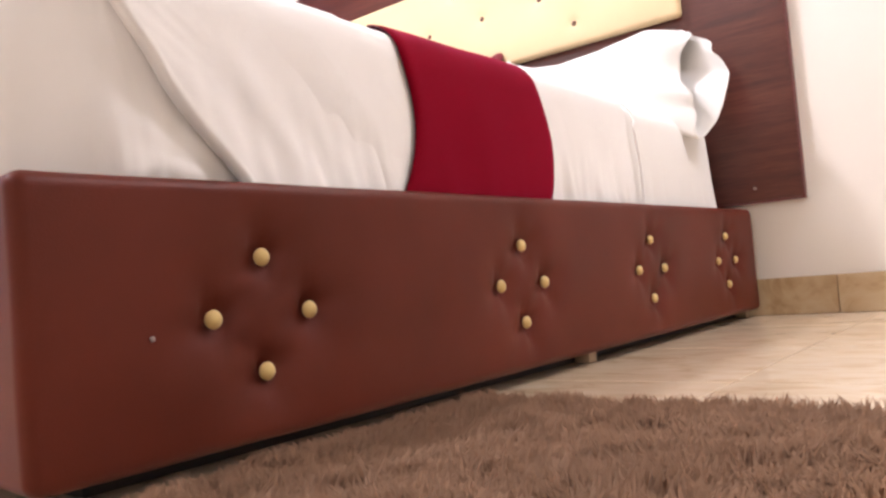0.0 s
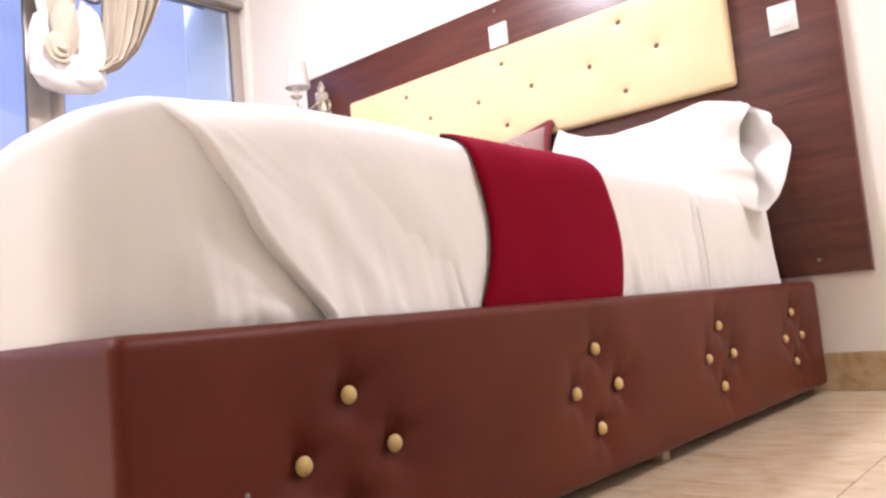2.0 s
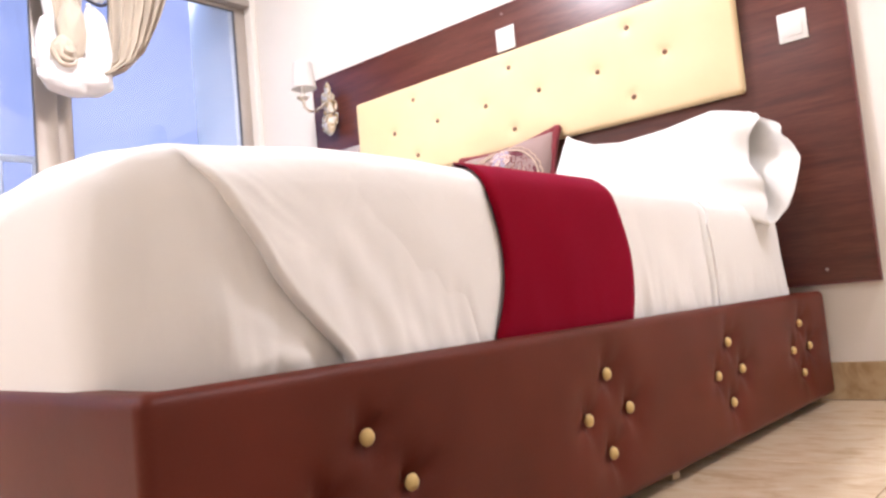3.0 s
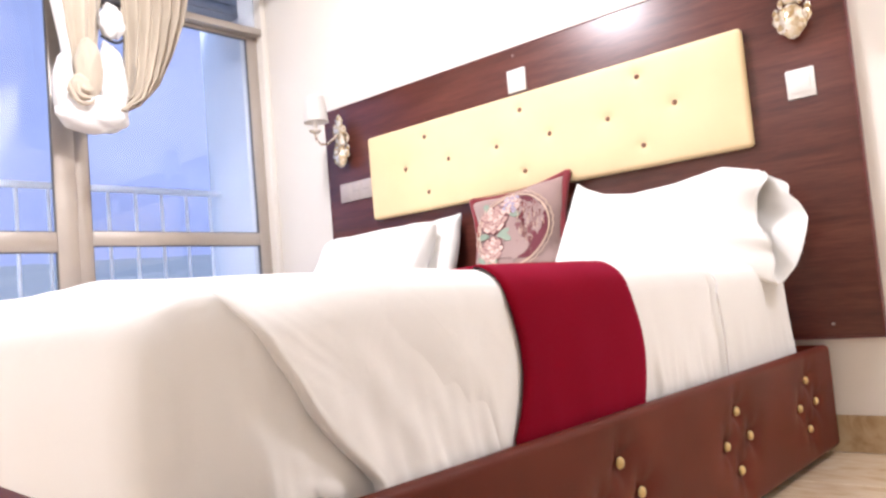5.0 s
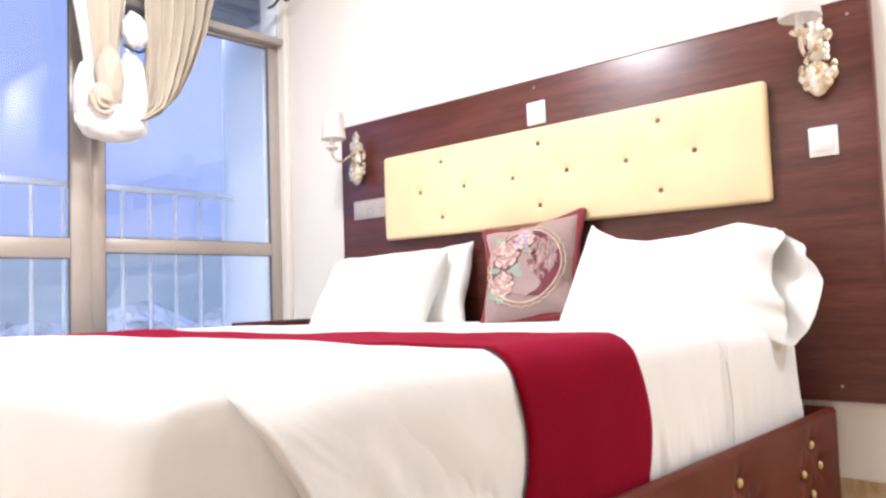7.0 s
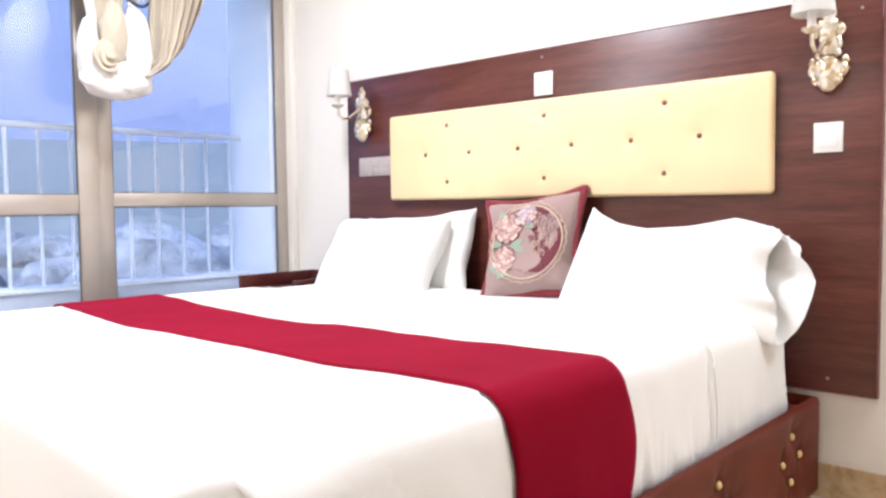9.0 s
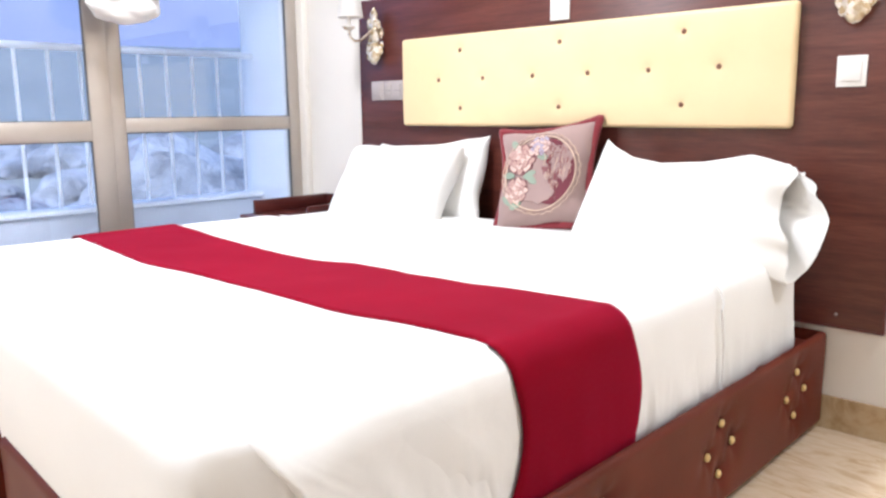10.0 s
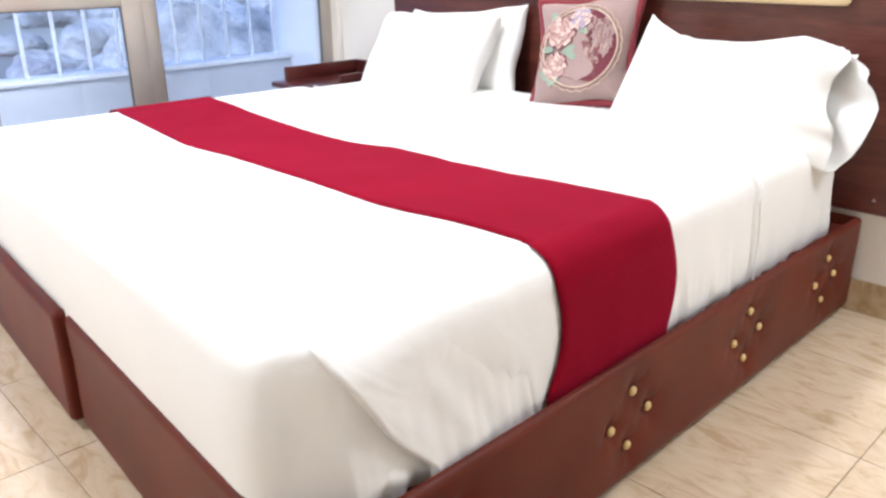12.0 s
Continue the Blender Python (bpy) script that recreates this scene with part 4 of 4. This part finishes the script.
part("rim", block((NX0 + 0.02, -0.03, 0.5), (NX1 - 0.022, -0.012, 0.562), 0.003), MAHOG, stand)
drawer = part("drawer", block((NX0 + 0.05, -0.456, 0.3), (NX1 - 0.04, -0.441, 0.46), 0.003), MAHOG, stand)
part("knob", lathe([(0, 0.02), (0.01, 0.018), (0.012, 0.012), (0.006, 0.006), (0.006, 0)], (-2.24, -0.456, 0.38), "Y", 16), GOLD, drawer)

# ---- glazed doors ----
window = thing("window_1", (LEFT, -1.4, 0), "champagne aluminium sliding glass doors to a balcony", "glass door", kind="structure")


def leaf(y0, y1, x, stile, z0=0.0, transom=(0.87, 0.93), z1=1.955):
    """One leaf: two stiles, bottom rail, transom, head rail, two panes with gaskets."""
    d = 0.035
    f = part("leaf_frame", block((x - d, y0, z0), (x, y0 + stile, z1), 0.003), ALU, window)
    part("stile", block((x - d, y1 - stile, z0), (x, y1, z1), 0.003), ALU, f)
    part("rail", block((x - d, y0 + stile, z0), (x - 0.002, y1 - stile, z0 + 0.09), 0.003), ALU, f)
    part("rail", block((x - d, y0 + stile, transom[0]), (x - 0.002, y1 - stile, transom[1]), 0.003), ALU, f)
    part("rail", block((x - d, y0 + stile, z1 - 0.014), (x - 0.002, y1 - stile, z1), 0.003), ALU, f)
    for a, b in ((z0 + 0.09, transom[0]), (transom[1], z1 - 0.014)):
        p = part("pane", block((x - 0.022, y0 + stile, a), (x - 0.017, y1 - stile, b), 0), GLASS, window, soft=False)
        p.visible_shadow = False
        for lo, hi in (((x - 0.016, y0 + stile, a), (x - 0.006, y0 + stile + 0.004, b)), ((x - 0.016, y1 - stile - 0.004, a), (x - 0.006, y1 - stile, b)),
                       ((x - 0.016, y0 + stile + 0.004, a), (x - 0.006, y1 - stile - 0.004, a + 0.004)), ((x - 0.016, y0 + stile + 0.004, b - 0.004), (x - 0.006, y1 - stile - 0.004, b))):
            part("gasket", block(lo, hi, 0), GASKET, window, soft=False)


leaf(-0.99, -0.032, LEFT - 0.05, 0.059, transom=(0.882, 0.943))
leaf(-1.7, -1.006, LEFT - 0.01, 0.086, transom=(0.853, 0.934))
leaf(-2.7, -1.72, LEFT - 0.05, 0.06, transom=(0.872, 0.928))
# outer frame, head rail and the light above it
part("reveal", block((LEFT - 0.2, -0.031, 0), (LEFT, -0.001, GLAZE_TOP - 0.001), 0.002), WALL, window)
part("jamb", block((LEFT - 0.09, DOOR_END + 0.001, 0), (LEFT + 0.004, DOOR_END + 0.05, GLAZE_TOP), 0.003), ALU, window)
part("head_rail", block((LEFT - 0.09, DOOR_END + 0.05, 1.957), (LEFT, -0.032, 1.99), 0.003), ALU, window)
part("head_rail", block((LEFT - 0.09, DOOR_END + 0.05, GLAZE_TOP - 0.05), (LEFT, -0.032, GLAZE_TOP - 0.001), 0.003), ALU, window)
part("track", block((LEFT - 0.095, DOOR_END + 0.05, -0.02), (LEFT, -0.032, -0.001), 0.002), ALU, window)
for a, b in ((-2.7, -1.02), (-0.98, -0.032)):
    p = part("pane", block((LEFT - 0.06, a, 1.99), (LEFT - 0.055, b, GLAZE_TOP - 0.05), 0), GLASS, window, soft=False)
    p.visible_shadow = False
part("mullion", block((LEFT - 0.09, -1.02, 1.99), (LEFT - 0.002, -0.98, GLAZE_TOP - 0.05), 0.003), ALU, window)

# ---- curtain rail and knotted curtain ----
rail = thing("curtain_rail", (-2.42, -1.4, 2.17), "dark metal curtain rail above the glazed doors", "curtain rail")
part("pole", tube([(-2.42, -2.8, 2.17), (-2.42, -0.06, 2.17)], 0.012, 12), DARKMETAL, rail)
part("finial", lathe([(0.012, 0), (0.02, 0.008), (0.026, 0.022), (0.018, 0.04), (0, 0.046)], (-2.42, -0.06, 2.17), "Y", 16), DARKMETAL, rail)
for y in (-0.12, -1.45, -2.6):
    part("bracket", tube([(LEFT + 0.002, y, 2.13), (-2.48, y, 2.13), (-2.43, y, 2.15), (-2.42, y, 2.165)], 0.007, 8), DARKMETAL, rail)

curtain = thing("curtain", (-2.38, -0.9, 1.3), "beige curtain with white lining, looped up in a knot", "curtain")


def curve(points, s):
    points = np.array(points, float)
    t = np.concatenate([[0], np.cumsum(np.linalg.norm(np.diff(points, axis=0), axis=1))])
    s = s * t[-1]
    return np.array([np.interp(s, t, points[:, k]) for k in range(points.shape[1])])


def drape(name, left, right, pleats, depth, x0, mat, bulge=0.05, seed=0.0, label=""):
    """Hanging cloth between two edge lines of (y, z), with pleats that follow the fall."""
    nu, nv, verts, faces = pleats * 10 + 1, 40, [], []
    for j in range(nv):
        s = j / (nv - 1)
        a, b = curve(left, s), curve(right, s)
        for i in range(nu):
            u = i / (nu - 1)
            p = a + (b - a) * u
            tight = 1 - 0.5 * s
            ph = 2 * math.pi * pleats * u + 0.9 * math.sin(3 * s + seed) + 1.3 * noise.noise(Vector((u * 3, s * 2, seed)))
            x = x0 + bulge * math.sin(math.pi * u) * (0.4 + s) + depth * tight * (math.sin(ph) + 0.35 * math.sin(2 * ph + 1))
            verts.append((x, p[0] + 0.3 * depth * math.cos(ph), p[1] + 0.006 * noise.noise(Vector((u * 5, s * 4, seed + 3)))))
        if j:
            for i in range(nu - 1):
                q = (j - 1) * nu + i
                faces.append((q, q + 1, q + nu + 1, q + nu))
    ob = sheet(name, verts, faces, mat, curtain, label, angle=80)
    sol = ob.modifiers.new("thickness", "SOLIDIFY")
    sol.thickness = 0.004
    return ob


drape("right_fall", [(-0.86, 2.16), (-0.845, 1.93), (-0.84, 1.71), (-0.85, 1.49), (-0.93, 1.4)], [(-0.47, 2.16), (-0.525, 1.986), (-0.55, 1.874), (-0.612, 1.72), (-0.69, 1.56), (-0.78, 1.46), (-0.88, 1.41)], 6, 0.024, -2.41, BEIGE, 0.08, 1.0, "beige cloth falling in close pleats")
drape("left_fall", [(-1.13, 2.16), (-1.1, 1.88), (-1.07, 1.605), (-1.06, 1.5)], [(-0.91, 2.16), (-0.915, 1.92), (-0.955, 1.67), (-0.97, 1.5)], 3, 0.018, -2.4, BEIGE, 0.05, 4.0, "beige cloth falling in close pleats")
drape("lining_edge", [(-1.2, 2.16), (-1.145, 1.88), (-1.1, 1.62), (-1.12, 1.5)], [(-1.13, 2.16), (-1.1, 1.88), (-1.06, 1.62), (-1.06, 1.5)], 1, 0.008, -2.38, LINING, 0.02, 2.0, "white lining edge")


def lump(name, centre, radii, mat, seed, folds, label=""):
    """A bundled, creased bit of cloth."""
    bm = bmesh.new()
    bmesh.ops.create_icosphere(bm, subdivisions=5, radius=1.0)
    for v in bm.verts:
        p = v.co.copy()
        d = 1 + folds * math.sin(5.0 * p.y + 3.5 * p.z + 2.5 * noise.noise(p * 1.3 + Vector((seed, 0, 0)))) + 0.11 * noise.noise(p * 2.1 + Vector((0, seed, 0)))
        d += 0.02 * (1 - abs(noise.noise(p * 3 + Vector((seed, seed, 0)))) * 2)
        v.co = Vector(centre) + Vector((p.x * radii[0], p.y * radii[1], p.z * radii[2])) * d
    return part(name, bm, mat, curtain, label)


lump("knot", (-2.36, -0.995, 1.39), (0.07, 0.14, 0.08), LINING, 1.0, 0.05, "white lining bunched into a knot")
lump("knot_tail", (-2.345, -0.925, 1.53), (0.05, 0.065, 0.16), LINING, 4.0, 0.06, "white lining pulled through the knot")
lump("knot_top", (-2.36, -0.9, 1.79), (0.045, 0.05, 0.075), LINING, 7.0, 0.08, "white lining bunched above the tie")
lump("knot_side", (-2.375, -1.1, 1.49), (0.05, 0.04, 0.13), LINING, 9.0, 0.05, "white lining bunched into a knot")
part("tie", tube([(-2.335 + 0.035 * math.cos(a), -0.92 + 0.045 * math.sin(a), 1.695 - 0.014 * math.cos(2 * a)) for a in np.linspace(-1.3, 1.2, 15)], 0.006, 8), BLACK_AND_SHADE, curtain, "dark tie band")
lump("cloth_fold", (-2.325, -1.02, 1.56), (0.045, 0.052, 0.125), BEIGE, 3.0, 0.02, "rolled beige cloth inside the knot")
lump("cloth_fold", (-2.325, -1.055, 1.475), (0.045, 0.05, 0.06), BEIGE, 6.0, 0.05, "rolled beige cloth inside the knot")
for k, (dy, dz, w) in enumerate(((0.0, 0.0, 0.05), (0.008, 0.006, 0.036), (0.012, 0.016, 0.021))):
    pts = [(-2.285 + 0.006 * k + 0.01 * math.cos(a), -1.06 + dy + w * math.cos(a) * (1 + 0.15 * math.sin(3 * a + k)), 1.465 + dz + 1.15 * w * math.sin(a)) for a in np.linspace(-3.9 + 0.4 * k, -0.6 - 0.3 * k, 24)]
    part("cloth_roll", tube(pts, [0.003 + 0.0065 * math.sin(math.pi * q / 23) for q in range(24)], 8), BEIGE, curtain, "rolled beige cloth inside the knot")

# ---- balcony ----
balcony = thing("balcony", (-3.1, -1.4, -0.2), "white rendered balcony with a steel railing", "balcony", kind="structure")
part("slab", block((-3.62, -3.6, -0.2), (LEFT - 0.2, 0.4, -0.02), 0), OUTWALL, balcony, soft=False)
part("parapet", block((-3.58, -3.6, -0.02), (-3.44, 0.29, 0.455), 0.006), PARAPET_SHADE, balcony, "white rendered parapet with shade in its grey colour")
part("end_wall", block((-3.6, 0.29, -0.2), (LEFT - 0.2, 0.49, 3.2), 0), OUTWALL, balcony, soft=False)
part("soffit", block((-3.4, -3.6, 2.34), (LEFT - 0.2, 0.289, 2.5), 0), OUTWALL, balcony, soft=False)
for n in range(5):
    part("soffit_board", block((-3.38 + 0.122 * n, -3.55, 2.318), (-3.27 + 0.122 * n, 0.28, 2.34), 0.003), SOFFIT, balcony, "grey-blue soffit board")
part("outer_reveal", block((LEFT - 0.2, 0.151, -0.2), (LEFT - 0.095, 0.35, 3.2), 0), OUTWALL, balcony, soft=False)
part("coping", block((-3.595, -3.6, 0.455), (-3.42, 0.289, 0.478), 0.004), OUTWALL, balcony)
railing = thing("balcony_railing", (-3.5, -1.4, 0.455), "pale painted steel railing of thin upright bars", "railing")
part("handrail", tube([(-3.5, -3.6, 1.303), (-3.5, 0.29, 1.303)], 0.019, 12), STEEL, railing)
for n in range(24):
    y = 0.215 - 0.158 * n
    part("bar", tube([(-3.5, y, 0.452), (-3.5, y, 1.291)], 0.0095, 8), STEEL, railing)

# ---- outside: bank, boulders, hill, far mountain ----
def terrain(x0, x1, y0, y1, nx, ny, height):
    verts, faces = [], []
    for i in range(nx):
        for j in range(ny):
            x, y = x0 + (x1 - x0) * i / (nx - 1), y0 + (y1 - y0) * j / (ny - 1)
            verts.append((x, y, height(x, y)))
    for i in range(nx - 1):
        for j in range(ny - 1):
            q = i * ny + j
            faces.append((q, q + ny, q + ny + 1, q + 1))
    return verts, faces


def bank(x, y):
    d = -x - 4.5
    z = -1.6 + 0.13 * d + 0.035 * y * min(1.0, max(0.0, d) / 20) - 0.004 * max(0.0, d - 30) ** 1.6
    return z + 0.16 * noise.noise(Vector((x * 0.3, y * 0.3, 0))) + 0.9 * noise.noise(Vector((x * 0.08, y * 0.08, 4)))


gv, gf = terrain(-90, -4.4, -60, 90, 110, 150, bank)
tagged(sheet("ground", gv, gf, HILL, angle=180), "scrubby grey-green hillside below the balcony", "hillside", kind="structure")
# Haze over this slope comes only from its material's colour.
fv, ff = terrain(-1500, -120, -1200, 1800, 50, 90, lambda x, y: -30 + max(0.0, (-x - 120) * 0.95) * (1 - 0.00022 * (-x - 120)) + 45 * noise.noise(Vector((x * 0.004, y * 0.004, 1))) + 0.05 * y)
tagged(sheet("backdrop", fv, ff, FAR_HAZE, angle=180), "far mountain slope with blue haze put into its colour", "mountain", kind="structure")

rng = random.Random(3)


def boulder(x, y, r, seed, squash=0.7):
    bm = bmesh.new()
    bmesh.ops.create_icosphere(bm, subdivisions=4, radius=1.0)
    z = bank(x, y)
    for v in bm.verts:
        p = v.co.copy()
        d = 1 + 0.35 * noise.noise(p * 0.9 + Vector((seed, 0, 0))) + 0.14 * noise.noise(p * 2.6 + Vector((0, seed, 0))) + 0.05 * noise.noise(p * 7)
        v.co = Vector((x + p.x * r * d, y + p.y * r * d * 1.15, z + r * 0.15 + p.z * r * squash * d))
    return tagged(part("boulder", bm, ROCK), "weathered grey boulder on the bank", "boulder", "boulders on the bank")


boulder(-10.2, 3.1, 1.5, 1.0, 1.0)
for k in range(14):
    x = -rng.uniform(7.5, 11)
    boulder(x, 0.1 + 1.5 * k / 13 + (-x - 9) * 0.35, rng.uniform(0.35, 0.75), 200 + k * 2.3, rng.uniform(0.6, 0.95))
for k in range(40):
    x = -rng.uniform(6.0, 18)
    y = rng.uniform(-0.35, 0.75) * (-x) * 0.75 - 0.5
    boulder(x, y, rng.uniform(0.25, 0.8), 10 + k * 3.1, rng.uniform(0.55, 0.9))


def bush(x, y, r, seed):
    """A scrub bush: thin stems and many separate leaves."""
    g = random.Random(seed)
    z = bank(x, y)
    ob = thing("bush", (x, y, z), "green scrub bush between the rocks, haze in its colour", "bush", "bushes on the bank")
    stems = bmesh.new()
    for k in range(9):
        a, s = g.uniform(0, 6.28), g.uniform(0.3, 0.9)
        tube([(x, y, z - 0.1), (x + 0.3 * r * s * math.cos(a), y + 0.3 * r * s * math.sin(a), z + 0.5 * r), (x + r * 0.7 * s * math.cos(a), y + r * 0.7 * s * math.sin(a), z + r * g.uniform(0.8, 1.3))], [0.03 * r, 0.02 * r, 0.006 * r], 5, stems)
    part("stems", stems, HILL, ob)
    verts, faces = [], []
    for k in range(900):
        a, e, q = g.uniform(0, 6.28), g.uniform(0, 1.5), r * g.uniform(0.45, 1.0) * (0.8 + 0.4 * noise.noise(Vector((k * 0.013, seed, 0))))
        c = Vector((x + q * math.cos(a) * math.cos(e), y + q * math.sin(a) * math.cos(e), z + 0.15 * r + 1.1 * q * math.sin(e)))
        u = Vector((g.uniform(-1, 1), g.uniform(-1, 1), g.uniform(-1, 1))).normalized()
        w = u.cross(Vector((g.uniform(-1, 1), g.uniform(-1, 1), 1))).normalized()
        s = 0.06 * r * g.uniform(0.7, 1.4) + 0.015
        n = len(verts)
        verts += [c - u * s, c + w * s * 0.45, c + u * s, c - w * s * 0.45]
        faces.append((n, n + 1, n + 2, n + 3))
    tagged(sheet("foliage", verts, faces, LEAF, ob, angle=180), kind="stuff")


for k in range(24):
    x = -rng.uniform(6.5, 13)
    bush(x, rng.uniform(-0.3, 0.75) * (-x) * 0.75 - 0.5, rng.uniform(0.2, 0.4), 40 + k)

# ---- shaggy rug ----
rug = thing("rug", (0.37, -2.1, 0), "shaggy brown rug lying on the floor beside the bed", "rug")
RX0, RX1, RY0, RY1 = 0.1, 0.58, -2.75, -1.52


def rug_edge(x, y):
    return 0.02 * noise.noise(Vector((x * 8, y * 8, 0)))


part("backing", block((RX0 + 0.01, RY0 + 0.01, 0.001), (RX1 - 0.01, RY1 - 0.01, 0.014), 0.004), FUR_BASE, rug)


def pile():
    """Matted wool: strands gathered into short locks that lean together."""
    g = random.Random(11)
    verts, faces = [], []
    for k in range(5200):
        cx, cy = g.uniform(RX0, RX1), g.uniform(RY0, RY1)
        ex = min(cx - RX0, RX1 - cx, cy - RY0, RY1 - cy)
        n1 = noise.noise(Vector((cx * 8, cy * 8, 1)))
        n2 = noise.noise(Vector((cx * 8, cy * 8, 7)))
        n3 = noise.noise(Vector((cx * 20, cy * 20, 3)))
        tall = 0.027 + 0.009 * n3 + g.uniform(-0.004, 0.005)
        lean = Vector((n1 * 0.022 + g.uniform(-0.016, 0.016), n2 * 0.022 + g.uniform(-0.016, 0.016), 0))
        if ex < 0.02:
            tall *= 0.9
        tip = Vector((cx, cy, 0.008 + tall)) + lean
        for q in range(24):
            a, r = g.uniform(0, 6.28), 0.014 * math.sqrt(g.random())
            p = Vector((cx + r * math.cos(a), cy + r * math.sin(a), 0.006))
            end = tip + Vector((0.55 * r * math.cos(a) + g.uniform(-0.007, 0.007), 0.55 * r * math.sin(a) + g.uniform(-0.007, 0.007), g.uniform(-0.006, 0.003)))
            mid = p.lerp(end, 0.6) + Vector((0.25 * r * math.cos(a), 0.25 * r * math.sin(a), 0.004))
            b = g.uniform(0, 6.28)
            w = Vector((math.cos(b), math.sin(b), 0)) * g.uniform(0.0008, 0.0014)
            n = len(verts)
            verts += [p - w, p + w, mid - w, mid + w, end]
            faces += [(n, n + 1, n + 3, n + 2), (n + 2, n + 3, n + 4)]
    return verts, faces


pv, pf = pile()
tagged(sheet("fur", pv, pf, FUR, rug, "long matted brown pile", angle=180), kind="stuff")

# ---- floor tiles and skirting tiles ----
TILE_W = 0.42
X_LINE, Y_LINE = 0.313, -1.208


def floor_tiles():
    shared = {}
    i0, i1 = math.floor((LEFT - X_LINE) / TILE_W), math.ceil((RIGHT - X_LINE) / TILE_W)
    j0, j1 = math.floor((BACK - Y_LINE) / TILE_W), math.ceil((0 - Y_LINE) / TILE_W)
    for i in range(i0, i1):
        for j in range(j0, j1):
            x0, x1 = max(LEFT, X_LINE + i * TILE_W), min(RIGHT, X_LINE + (i + 1) * TILE_W)
            y0, y1 = max(BACK, Y_LINE + j * TILE_W), min(-0.0085, Y_LINE + (j + 1) * TILE_W)
            if x1 - x0 < 0.02 or y1 - y0 < 0.02:
                continue
            size = (round(x1 - x0, 4), round(y1 - y0, 4))
            if size not in shared:
                bm = block((-size[0] / 2 + 0.0012, -size[1] / 2 + 0.0012, -0.012), (size[0] / 2 - 0.0012, size[1] / 2 - 0.0012, 0), 0.0008, 1)
                me = bpy.data.meshes.new("tile")
                bm.to_mesh(me)
                bm.free()
                me.materials.append(TILE)
                shared[size] = me
            ob = new("tile", shared[size])
            ob.parent = floor
            ob.location = ((x0 + x1) / 2, (y0 + y1) / 2, 0)


floor_tiles()


def skirting_tiles():
    me = None
    for n in range(-7, 5):
        x0, x1 = 0.208 + n * 0.42, 0.208 + (n + 1) * 0.42
        if x0 < LEFT or x1 > RIGHT:
            continue
        if me is None:
            bm = block((-0.209, -0.006, 0), (0.209, 0.002, 0.103), 0.001, 1)
            me = bpy.data.meshes.new("skirting_tile")
            bm.to_mesh(me)
            bm.free()
            me.materials.append(SKIRT)
        ob = new("skirting_tile", me)
        ob.parent = skirting
        ob.location = ((x0 + x1) / 2, -0.008, 0.001)


skirting_tiles()
